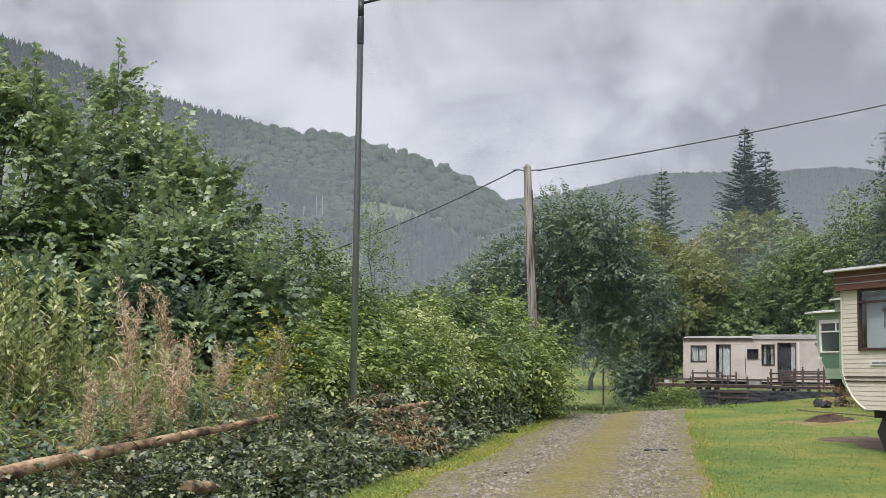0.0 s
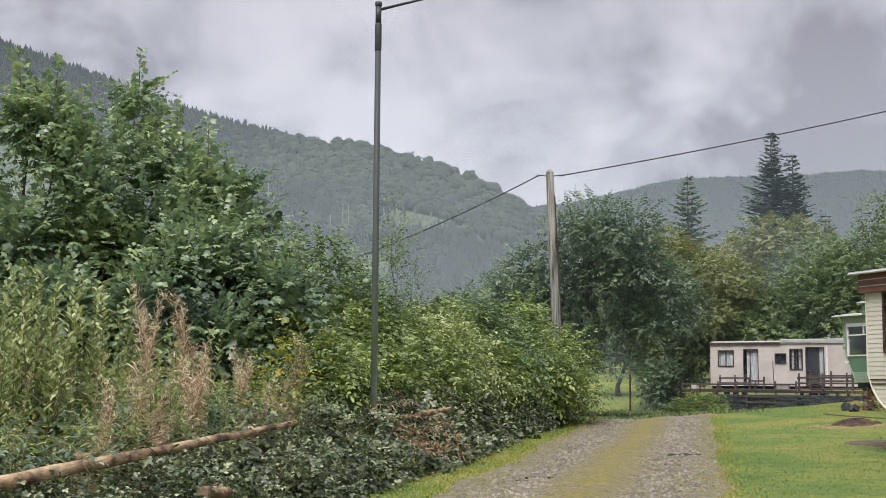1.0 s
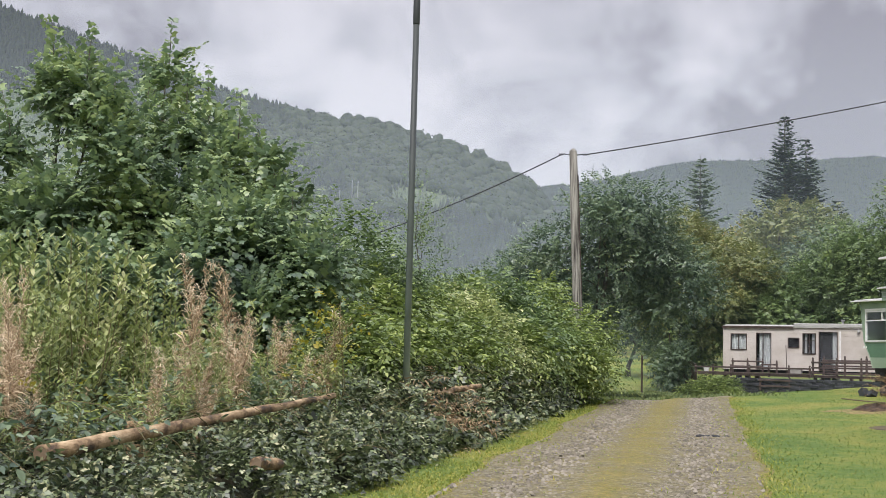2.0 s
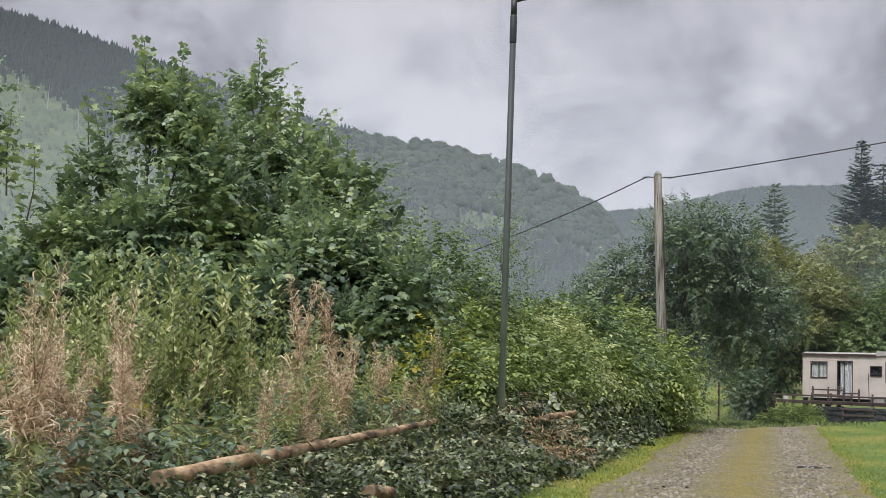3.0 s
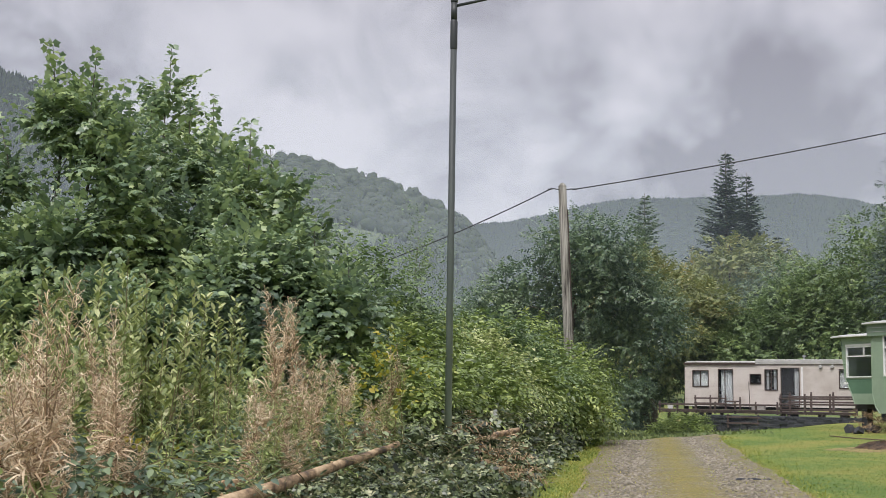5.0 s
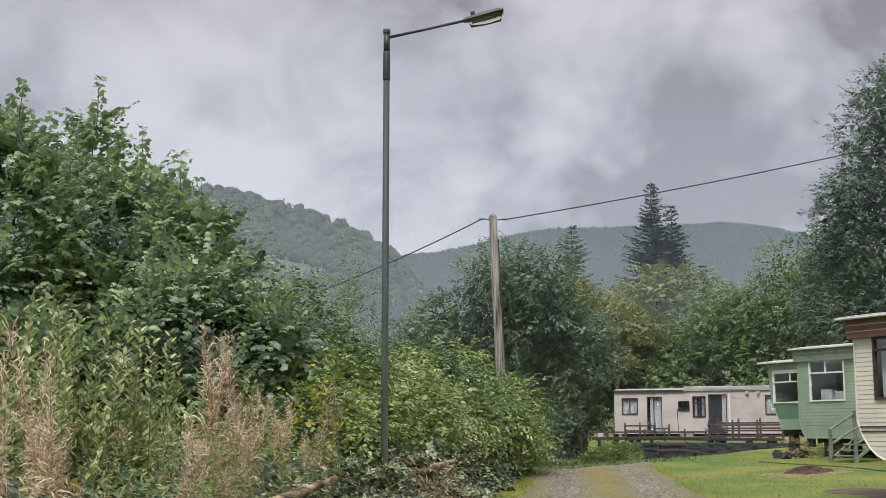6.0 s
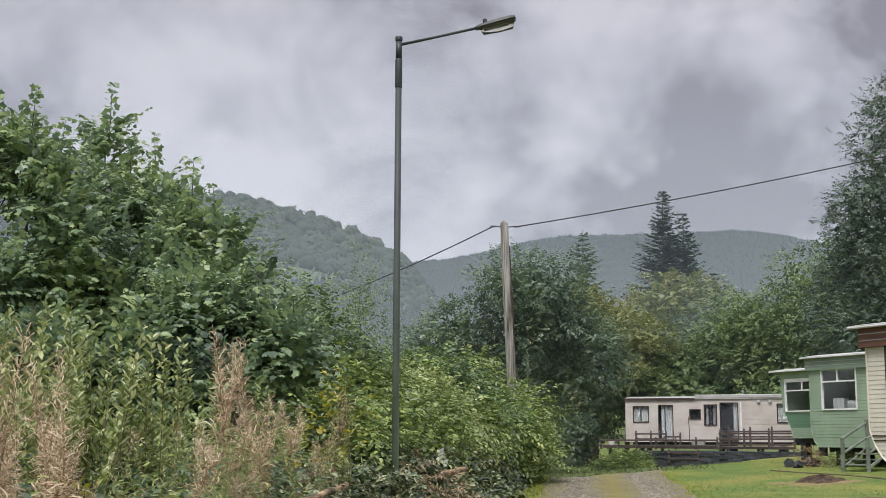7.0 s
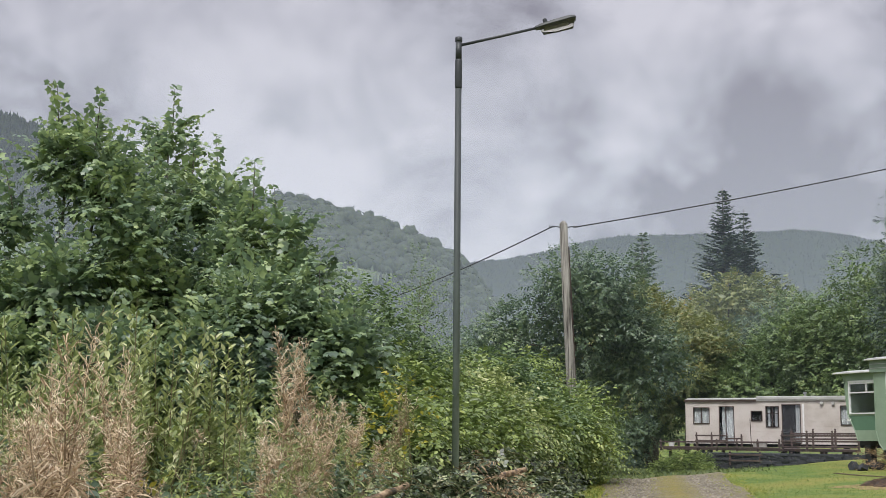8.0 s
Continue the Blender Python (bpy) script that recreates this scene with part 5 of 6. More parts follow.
# worn edging set in the lawn
ed = tagged(new("edging"), "worn tan edging strip set in the lawn", "edging", kind="structure")
for j in range(11):
    t0, t1 = j / 11, (j + 0.97) / 11
    p = Vector((11.5, 41.4, 0)).lerp(Vector((11.9, 32.0, 0)), t0)
    q = Vector((11.5, 41.4, 0)).lerp(Vector((11.9, 32.0, 0)), t1)
    zz = gz((p.x + q.x) / 2, (p.y + q.y) / 2)
    part("edging_slab", box(p.x - 0.06, p.x + 0.06, q.y, p.y, zz - 0.1, zz + 0.03, 0.01), "ash_soil", ed)

sb = thing("storage_box", "low grey storage box on the deck", "box", (17.25, 70.35, 1.4), a_far)
part("box_body", box(-0.35, 0.35, -0.18, 0.18, 0, 0.27, 0.01), "concrete", sb)
part("box_lid", box(-0.37, 0.37, -0.2, 0.2, 0.274, 0.31, 0.01), "steel", sb)

bk = thing("bucket", "white plastic bucket standing on the deck edge", "bucket", (12.35, 70.1, 1.4))
part("bucket_body", tube([(0, 0, 0), (0, 0, 0.3), (0, 0, 0.33)], [0.13, 0.17, 0.175], 14), "white_trim", bk)
part("bucket_handle", tube([(0.175 * math.cos(q), 0, 0.31 - 0.14 * math.sin(q)) for q in (i * math.pi / 8 for i in range(9))], [0.008] * 9, 5), "steel", bk)


# ---- trees and shrubs ----
# sycamores behind the brambles: upright leafy columns of unequal height round a loose core
SYC = dict(per=8, size=0.108, template=PALM, mat="sycamore", shoot=0.62, rise=0.45, droop=0.3, jitter=0.22, shell=0.3, lump=0.3, knobs=3, face=0.2, arch=0.25, heart=0.02)


def column(x, y, top, r, tall):
    return (x, y, top - tall * 0.5 - 0.45, r * 0.85, r * 0.85, tall * 0.5)


def sycamore(label, seed, n, foot, core, tops, stems, trunk_r=0.07):
    cols = [column(x, y, t, r, h) for x, y, t, r, h in tops if r > 0.3]
    lead = [(x, y, t - 1.2, t + 0.05) for x, y, t, r, h in tops if r < 0.6]
    return tree("sycamore_tree", label, core + cols, seed, n, foot=foot, trunk_r=trunk_r, stems=stems, leaders=lead, **SYC)


sycamore("young multi-stemmed sycamore with lobed green leaves", 11, 20000, (-7.6, 21.6, 0.3), [(-7.6, 21.2, 3.0, 1.35, 1.2, 1.6), (-8.2, 20.8, 2.2, 1.3, 1.2, 1.3)],
         [(-7.85, 21.8, 7.3, 0.45, 1.7), (-7.27, 21.6, 7.2, 0.5, 2.0), (-6.82, 21.5, 6.7, 0.5, 2.0), (-8.46, 21.6, 6.0, 0.36, 1.3), (-8.91, 22.0, 6.3, 0.2, 1.2), (-8.92, 21.2, 5.2, 0.4, 1.4), (-8.94, 20.5, 4.4, 0.75, 1.8), (-7.51, 20.5, 5.2, 0.75, 2.2), (-7.76, 19.7, 3.8, 0.8, 2.0)], 4)
sycamore("tall young sycamore with dark upper shoots", 12, 25000, (-5.9, 23.4, 0.3), [(-6.0, 23.0, 3.2, 1.5, 1.3, 1.8), (-5.3, 22.0, 2.4, 1.5, 1.3, 1.5)],
         [(-6.61, 24.6, 8.1, 0.36, 2.2), (-6.66, 23.5, 6.8, 0.55, 2.0), (-6.07, 24.0, 7.0, 0.45, 1.9), (-5.51, 23.6, 7.0, 0.45, 2.2), (-4.87, 23.0, 6.3, 0.5, 2.0), (-4.26, 22.5, 5.8, 0.5, 2.0), (-3.85, 22.0, 5.2, 0.45, 1.8), (-5.7, 22.0, 5.5, 0.8, 2.4), (-6.56, 21.0, 5.7, 0.75, 2.4), (-4.29, 21.2, 4.8, 0.75, 2.2)], 4)
sycamore("low spreading sycamore beside the lamp column", 13, 17000, (-4.3, 20.5, 0.3), [(-4.6, 20.0, 1.9, 1.3, 1.0, 1.2)],
         [(-3.44, 20.8, 4.3, 0.5, 1.8), (-2.93, 20.4, 3.7, 0.5, 1.7), (-4.71, 20.6, 4.7, 0.7, 2.2), (-5.17, 19.7, 3.7, 0.75, 2.0), (-6.5, 19.6, 4.0, 0.85, 2.2), (-3.97, 19.7, 3.4, 0.65, 1.9)], 3, 0.05)
sycamore("leggy sycamore with open upright shoots", 14, 13000, (-10.6, 19.8, 0.3), [(-11.2, 19.4, 2.4, 1.2, 1.1, 1.5), (-9.6, 19.4, 2.0, 1.2, 1.0, 1.3), (-12.8, 20.5, 4.2, 1.4, 1.3, 2.4)],
         [(-10.45, 20.0, 7.2, 0.5, 2.2), (-10.0, 20.0, 6.4, 0.45, 1.8), (-9.5, 20.0, 5.5, 0.2, 1.4), (-9.15, 20.0, 5.0, 0.2, 1.1), (-10.1, 19.6, 4.5, 0.5, 1.7), (-11.4, 20.0, 7.6, 0.7, 2.8)], 3)

# hedge shrubs along the track
HEDGE = [
    ((-1.6, 22.4), [(-1.5, 22.4, 1.5, 0.9, 0.9, 0.8), (-2.3, 23.6, 2.0, 0.8, 0.8, 0.9)], "hedge", 0.15),
    ((-0.8, 24.6), [(-0.7, 24.6, 1.6, 0.9, 1.0, 0.8), (-1.4, 25.4, 2.1, 0.8, 0.8, 0.9)], "hedge", 0.13),
    ((-0.2, 26.8), [(-0.2, 26.8, 1.7, 0.9, 1.0, 0.8), (-0.9, 27.6, 2.3, 0.8, 0.9, 0.8)], "willow", 0.15),
    ((0.3, 28.8), [(0.3, 28.8, 1.7, 0.9, 1.1, 0.9), (-0.6, 29.8, 2.5, 0.9, 0.9, 0.9)], "hedge", 0.16),
    ((0.9, 31.0), [(0.9, 31.0, 1.9, 0.9, 1.0, 0.9), (0.1, 32.0, 2.6, 0.9, 0.9, 0.9)], "alder", 0.16),
    ((1.7, 33.2), [(1.7, 33.2, 1.7, 0.9, 1.0, 0.9), (0.8, 34.2, 2.5, 0.9, 0.9, 0.9)], "hedge", 0.17),
    ((2.4, 35.0), [(2.3, 34.6, 1.6, 0.8, 1.0, 0.9), (2.5, 35.6, 2.1, 0.7, 0.9, 0.8), (2.75, 34.2, 1.2, 0.55, 0.7, 0.6)], "hedge", 0.16),
    ((1.7, 38.5), [(1.6, 38.5, 3.2, 0.8, 0.9, 1.0), (0.7, 39.0, 2.2, 1.2, 1.1, 1.3)], "hedge", 0.17),
    ((-1.5, 33.0), [(-1.5, 33.0, 2.3, 1.4, 1.2, 1.2), (-3.2, 32.0, 2.3, 1.3, 1.2, 1.3)], "alder", 0.16),
    ((-3.4, 27.0), [(-3.2, 27.0, 2.2, 1.4, 1.2, 1.3), (-2.2, 27.5, 1.9, 1.2, 1.2, 1.1)], "hedge", 0.14),
    ((-3.1, 24.2), [(-3.2, 24.2, 3.3, 0.8, 0.8, 1.3), (-2.6, 24.6, 2.8, 0.8, 0.8, 1.2), (-3.0, 24.0, 1.9, 0.8, 0.8, 1.0)], "alder", 0.13),
    ((-1.9, 25.0), [(-1.9, 25.0, 2.3, 0.7, 0.7, 1.1), (-2.4, 26.0, 2.9, 0.7, 0.7, 1.0)], "alder", 0.12),
    ((-2.4, 19.2), [(-2.3, 19.4, 1.5, 0.6, 0.6, 0.7), (-1.9, 20.6, 1.4, 0.6, 0.6, 0.7)], "hedge", 0.13),
]
for j, (ft, bl, mt, lf) in enumerate(HEDGE):
    tree("hedge_shrub", "bright green leafy shrub in the hedge beside the track" if mt == "hedge" else "dull green leafy shrub in the hedge beside the track", bl, 30 + j, 6300, 9, lf * 0.95, POINTED, mt, (ft[0], ft[1], gz(*ft)), 0.03, 0.75, 0.6, 0.2, 0.2, 0.25, 0.35, 3, "shrub", "foliage", "hedge shrubs", -0.9, "stem", 6, arch=0.45)
# thin birch sapling with sparse leaves
tree("birch_sapling", "thin sparse birch sapling with small leaves", [(-1.75, 30, 4.5, 0.5, 0.5, 1.5), (-1.55, 30.2, 3.3, 0.8, 0.7, 1.5), (-1.8, 30.1, 2.4, 0.8, 0.7, 1.0)], 50, 5200, 8, 0.06, OVATE, "alder", (-1.75, 30, gz(-1.75, 30)), 0.035, 0.5, 0.9, 0.2, 0.6, 0.5, 0.4, 1)

# trees beyond the crest
WOODS = [
    ("oak_tree", "dark broad oak with a dense crown", "oak", (4.7, 60.5, 0), [(6.2, 60, 7.3, 2.4, 2.4, 3.7), (4.0, 61, 5.4, 2.6, 2.4, 2.8), (8.6, 60.5, 5.2, 2.4, 2.2, 3.0)], 60, 17000, 0.21, 0.22),
    ("oak_tree", "low dark oak at the edge of the wood", "oak", (1.6, 64, 0), [(1.8, 64, 4.3, 2.6, 2.2, 2.8), (-0.2, 65, 3.4, 2.2, 2.0, 2.2), (4.2, 64, 3.4, 2.2, 2.2, 2.8)], 61, 11000, 0.22, 0.2),
    ("oak_tree", "dark oak hanging over the lane", "oak", (13.2, 80, 0), [(10.9, 79, 7.0, 2.6, 2.4, 2.4), (13.0, 80, 5.0, 2.4, 2.2, 3.2), (12.6, 80, 2.4, 1.7, 1.8, 2.4), (11.4, 76, 1.6, 1.0, 1.0, 1.9)], 62, 13000, 0.22, 0.2),
    ("ash_tree", "ash with thin yellowing autumn leaves", "ash", (13, 78, 0), [(11.5, 78, 8.4, 3.0, 2.6, 3.0), (14.6, 79, 8.0, 3.2, 2.6, 3.0), (13, 78, 5.4, 3.6, 2.6, 3.2)], 63, 13000, 0.24, 0.2),
    ("alder_tree", "dark green alder behind the caravan", "alder", (15.5, 80, 0), [(15.5, 80, 5.4, 2.8, 2.4, 3.2), (17.6, 79, 5.0, 2.6, 2.4, 3.2), (13.6, 79, 4.0, 2.4, 2.2, 3.2)], 64, 11000, 0.24, 0.2),
    ("alder_tree", "dark green alder behind the caravan", "alder", (20.5, 79, 0), [(20.2, 79, 5.6, 2.8, 2.4, 3.4), (22.6, 78, 6.0, 2.6, 2.4, 3.6), (18.6, 78, 4.2, 2.2, 2.2, 3.2)], 65, 11000, 0.24, 0.2),
    ("alder_tree", "dark green alder on the bank behind the caravans", "alder", (25, 76, 0), [(25, 76, 6.8, 3.0, 2.6, 4.0), (27.6, 74, 7.4, 2.8, 2.6, 4.4), (23.4, 75, 4.2, 2.4, 2.2, 3.4)], 66, 12000, 0.24, 0.2),
    ("birch_tree", "soft grey-green birches on the slope", "ash", (24.4, 104, 1), [(24.4, 104, 12.2, 3.4, 3.0, 4.6), (28.0, 106, 11.4, 3.4, 3.0, 4.4), (21.0, 103, 9.4, 3.0, 2.6, 4.0)], 67, 11000, 0.3, 0.15),
    ("birch_tree", "pale green rounded birches on the slope", "larch", (26, 92, 0.3), [(25.4, 92, 8.6, 3.2, 2.8, 3.8), (22.4, 92, 7.2, 2.8, 2.4, 3.4), (28.6, 90, 8.0, 3.2, 2.6, 4.0)], 68, 11000, 0.26, 0.18),
    ("alder_tree", "bright green alder on the bank", "alder", (23.5, 76, 0), [(22.0, 78, 7.4, 2.8, 2.4, 3.6), (24.6, 75, 9.0, 2.6, 2.4, 4.0), (27.4, 73, 9.6, 2.6, 2.4, 4.2)], 69, 12000, 0.21, 0.2),
    ("tall_tree", "tall tree with drooping feathery branches", "tall_leaf", (27, 62, 0), [(24.8, 62, 7.5, 3.0, 2.6, 5.5), (24.4, 62, 12.5, 2.2, 2.2, 3.6), (26.6, 62, 17.0, 2.4, 2.4, 5.0), (29.0, 62, 14.0, 3.4, 3.0, 9.0), (25.6, 61, 4.0, 2.8, 2.4, 3.6), (24.2, 62, 10.0, 2.4, 2.2, 3.2)], 70, 30000, 0.24, 0.24),
    ("alder_tree", "dense dark trees closing the valley side", "alder", (33, 64, 0), [(33, 66, 8, 5, 4, 8), (36, 60, 7, 5, 4, 8), (38, 52, 7, 5, 4, 8)], 71, 12000, 0.34, 0.2),
    ("alder_tree", "mid-green trees in the valley beyond the hedge", "alder", (-3, 74, 0), [(-3, 74, 3.2, 3.0, 2.6, 2.4), (0.5, 78, 4.0, 3.0, 2.6, 2.8), (-7, 72, 2.8, 3.0, 2.6, 2.4)], 72, 9000, 0.24, 0.2),
    ("ash_tree", "light green trees in the misty valley", "larch", (-8, 100, 1), [(-8, 100, 4.5, 4, 3, 3.2), (-14, 96, 4.0, 4, 3, 3.4), (-2, 110, 6.5, 4, 3, 3.5)], 73, 9000, 0.3, 0.2),
    ("ash_tree", "light green trees in the misty valley", "ash", (8, 120, 2), [(6, 120, 6.5, 4, 3, 4.0), (12, 118, 7.5, 4, 3, 4.5), (17, 112, 8.5, 4, 3, 4.5)], 74, 9000, 0.34, 0.2),
    ("alder_tree", "dark alder closing the end of the shaded lane", "oak", (12.9, 86, 0), [(12.7, 86, 3.0, 1.8, 1.6, 3.2), (12.6, 87, 5.4, 2.4, 1.6, 3.0)], 76, 7000, 0.24, 0.2),
    ("alder_tree", "shaded alder standing beyond the end of the lane", "oak", (11.3, 97, 0), [(10.0, 96, 4.3, 2.3, 1.8, 2.3), (12.6, 97, 4.8, 2.3, 1.8, 2.6)], 77, 7000, 0.24, 0.2),
    ("alder_tree", "dark alders on the valley floor beyond the field", "alder", (-22, 60, 0), [(-22, 60, 3.5, 4, 3, 3.0), (-28, 52, 3.5, 4, 3, 3.4), (-16, 66, 3.2, 4, 3, 2.8)], 75, 9000, 0.26, 0.2),
]
for nm, lab, mt, ft, bl, seed, n, sz, lump in WOODS:
    fine = 0.7 if nm == "tall_tree" else 0.8 if nm == "oak_tree" else 0.85 if ft[1] < 82 else 1.1
    tree(nm, lab, bl, seed, int(n * 1.5 / fine ** 1.9), 9, sz * 1.03 * fine, KITE, mt, (ft[0], ft[1], gz(ft[0], ft[1])), 0.2, 0.6, 0.3, 0.25, 0.35, 0.2, lump, 1, "tree", "crown", "wood beyond the track", -0.95, knobs=9, face=0.6, arch=0.2, heart=0.16)


def conifer(name, label, at, height, radius, seed, mat, whorls=26, sparse=1.0):
    r = np.random.default_rng(seed)
    ob = thing(name, label, "conifer", at)
    part("trunk", tube([(0, 0, -0.3), (0, 0, height * 0.5), (0, 0, height)], [height * 0.018, height * 0.011, 0.02], 8), "bark", ob, smooth=True)
    pos, al, up_, sz = [], [], [], []
    for w in range(whorls):
        t = w / whorls
        z = height * (0.12 + 0.87 * t)
        ln = radius * (1 - t) ** 0.85 * r.uniform(0.55, 1.25) + 0.15
        k = int(12 * sparse) if t < 0.8 else 8
        for j in range(k):
            a = r.uniform(0, 6.28)
            l2 = ln * r.uniform(0.7, 1.15)
            d = np.array([math.cos(a), math.sin(a), -0.18 + 0.55 * t])
            m_ = max(3, int(l2 / 0.22))
            for q in range(m_):
                f = (q + 0.6) / m_
                p = np.array([0, 0, z]) + d * l2 * f + np.array([0, 0, 0.14 * l2 * f * f])
                for side in (-1, 1):
                    pos.append(p + r.normal(0, 0.05, 3))
                    al.append(d + side * 0.8 * np.array([-d[1], d[0], 0]) + np.array([0, 0, -0.25]) + r.normal(0, 0.15, 3))
                    up_.append(np.array([0, 0, 1.0]) + r.normal(0, 0.3, 3))
                    sz.append(1.15 * (1 - 0.45 * f) * (0.55 + 0.45 * (1 - t)) * r.uniform(0.7, 1.2))
    me = scatter("branch_mass", (KITE[0] * np.array([0.9, 1, 1]), KITE[1]), np.array(pos), np.array(al), np.array(up_), np.array(sz), mat)
    tagged(hang(new("branch_mass", me), ob), "", "", "", "stuff")
    return ob


conifer("spruce_tree", "dark tall spruce standing above the wood", (38.4, 160, gz(38, 160)), 34.4 - gz(38, 160), 7.4, 80, "needle", 48)
conifer("spruce_tree", "dark spruce with a broken double top", (41.6, 162, gz(41, 162)), 31.9 - gz(41, 162), 7.0, 81, "needle", 38)
conifer("larch_tree", "pale grey-green larch above the wood", (26.0, 150, gz(26, 150)), 27.0 - gz(26, 150), 6.6, 82, "larch", 30, 0.75)
conifer("spruce_tree", "dark spruce on the wooded slope", (46.5, 165, gz(46, 165)), 17.5, 6.2, 83, "needle", 24)


# ---- undergrowth ----
def verge_x(y):
    return -1.22 + 0.188 * (y - 15.3)


def bank_z(x, y):
    """Top of the bramble bank above the land."""
    e = verge_x(y) - x
    rise = np.clip(e / 0.65, 0, 1)
    h = np.interp(y, [9, 18, 26], [0.58, 0.84, 1.15]) * np.sqrt(rise) + 0.28 * np.clip(e - 1.5, 0, 1.6)
    h = h * (0.84 + 0.22 * np.sin(x * 2.3 + y * 0.7) * np.sin(y * 1.1 + 0.6) + 0.13 * np.sin(x * 5 + y * 3.1) * np.sin(y * 4.3))
    return ground_z(x, y) + h * np.clip((y - 3.0) / 2.5, 0, 1)


rng = np.random.default_rng(21)
# dense core of leaf litter and stems beneath the brambles, coloured dark as shade between leaves
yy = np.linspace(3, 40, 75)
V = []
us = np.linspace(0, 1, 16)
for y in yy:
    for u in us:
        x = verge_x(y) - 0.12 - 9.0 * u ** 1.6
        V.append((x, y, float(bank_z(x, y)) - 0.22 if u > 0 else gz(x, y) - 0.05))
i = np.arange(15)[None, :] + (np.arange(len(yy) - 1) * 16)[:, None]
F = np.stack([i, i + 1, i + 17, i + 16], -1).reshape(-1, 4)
M["litter_shade"] = plain_mat("leaf_litter_gap_shade", [(0.3, (0.012, 0.018, 0.008)), (0.6, (0.035, 0.04, 0.018)), (0.8, (0.09, 0.06, 0.03))], 4, 0.95, 0.8, 0.08)
tagged(new("bank", mesh_np("bank", V, F, "litter_shade")), "earth bank under dense brambles, coloured dark for the shade in their gaps", "bank", kind="structure")


def bank_leaves(name, label, cat, n, y0, y1, depth0, depth1, size, per, template, mat, lift=0.0, shoot=0.35, bias=1.0):
    m_ = n // per
    y = y0 + (y1 - y0) * rng.random(m_) ** bias
    e = depth0 + (depth1 - depth0) * rng.random(m_)
    x = verge_x(y) - e
    z = bank_z(x, y) + rng.uniform(-0.3, 0.08, m_) * np.clip(e, 0.2, 1) + lift
    # keep the fallen log clear
    near_log = (np.abs(x - (-3.46 + 0.199 * (y - 8.62)) - 0.05) < 0.3) & (y > 8.2) & (y < 12.6) & (rng.random(m_) < 0.66)
    z = np.where(near_log, z - 0.3, z)
    # clumps with dark gaps between them
    gap = np.sin(x * 4.1 + 1.3 * np.sin(y * 2.2)) * np.sin(y * 3.3 + x * 1.7) + 0.5 * np.sin(x * 9.7 + y * 7.1)
    z = z - 0.32 * (gap < -0.05) * (rng.random(m_) < 0.92)
    base = np.stack([x, y, z], -1)
    out = np.stack([np.full(m_, 0.55) * (e < 1.4) + rng.normal(0, 0.5, m_), -0.35 + rng.normal(0, 0.5, m_), rng.uniform(0, 0.6, m_)], -1)
    pos, al, upv, t = sprays(rng, base, out, per, shoot, 0.3, 0.4, 0.5)
    al = al + np.array([0.05, -0.12, -0.2]) + rng.normal(0, 0.2, al.shape)
    upv = upv + rng.normal(0, 0.3, al.shape)
    me = scatter(name, template, pos, al, upv, size * rng.uniform(0.5, 1.3, len(pos)), mat)
    return tagged(new(name, me), label, cat, kind="stuff")


bank_leaves("bramble_leaves", "dense dark green bramble thicket beside the track", "bramble", 42000, 4.2, 14, 0.0, 3.0, 0.082, 6, TRIFOL, "bramble", 0.0, 0.36, 1.0)
bank_leaves("bramble_leaves", "dense dark green bramble thicket beside the lamp", "bramble", 21000, 13, 22, 0.0, 2.6, 0.105, 6, TRIFOL, "bramble", 0.0, 0.4, 1.0)
bank_leaves("nettle_leaves", "dark green nettles and seedlings behind the log", "weeds", 9000, 8.5, 17, 1.15, 3.2, 0.085, 6, POINTED, "oak", 0.22, 0.45)
bank_leaves("nettle_leaves", "bright green weeds behind the log", "weeds", 4000, 10, 18, 1.3, 3.4, 0.09, 7, LANCE, "hedge", 0.35, 0.6)
bank_leaves("bramble_leaves", "dense dark green bramble thicket along the hedge foot", "bramble", 18000, 18, 37, -0.1, 1.8, 0.14, 6, TRIFOL, "bramble", 0.0, 0.4)
bank_leaves("weed_leaves", "mixed green weeds behind the brambles", "weeds", 13000, 9, 20, 2.2, 7.5, 0.10, 6, OVATE, "hedge", 0.1, 0.5)
bank_leaves("yellowing_leaves", "scattered yellowing leaves in the undergrowth", "weeds", 700, 8, 19, 1.4, 5.5, 0.07, 6, OVATE, "yellow", 0.3, 0.4)
bank_leaves("dead_bracken", "brown dead bracken on the brambles", "bracken", 1500, 18.2, 20.9, 0.0, 0.75, 0.11, 14, CURL, "fern", 0.16, 0.5)
bank_leaves("dead_bracken", "brown dead bracken by the fallen log", "bracken", 1100, 11.0, 15.5, 0.9, 2.0, 0.07, 10, CURL, "fern", 0.12, 0.3)

# arching bramble canes
bm = bmesh.new()
for j in range(80):
    y = rng.uniform(6, 24)
    e = rng.uniform(0.1, 2.2)
    x = verge_x(y) - e
    z = float(bank_z(x, y)) - 0.05
    a = rng.uniform(-2.6, 0.6)
    l = rng.uniform(0.5, 1.3)
    pts = [(x + math.cos(a) * l * t, y + math.sin(a) * l * t, z + 0.32 * l * math.sin(t * 2.6) - 0.1 * t) for t in (0, 0.25, 0.5, 0.75, 1)]
    tube(pts, [0.006, 0.006, 0.005, 0.004, 0.002], 4, bm, False)
me = bpy.data.meshes.new("bramble_canes")
bm.to_mesh(me)
bm.free()
me.materials.append(M["stem"])
tagged(new("bramble_canes", me), "thin reddish arching bramble canes", "bramble", kind="stuff")


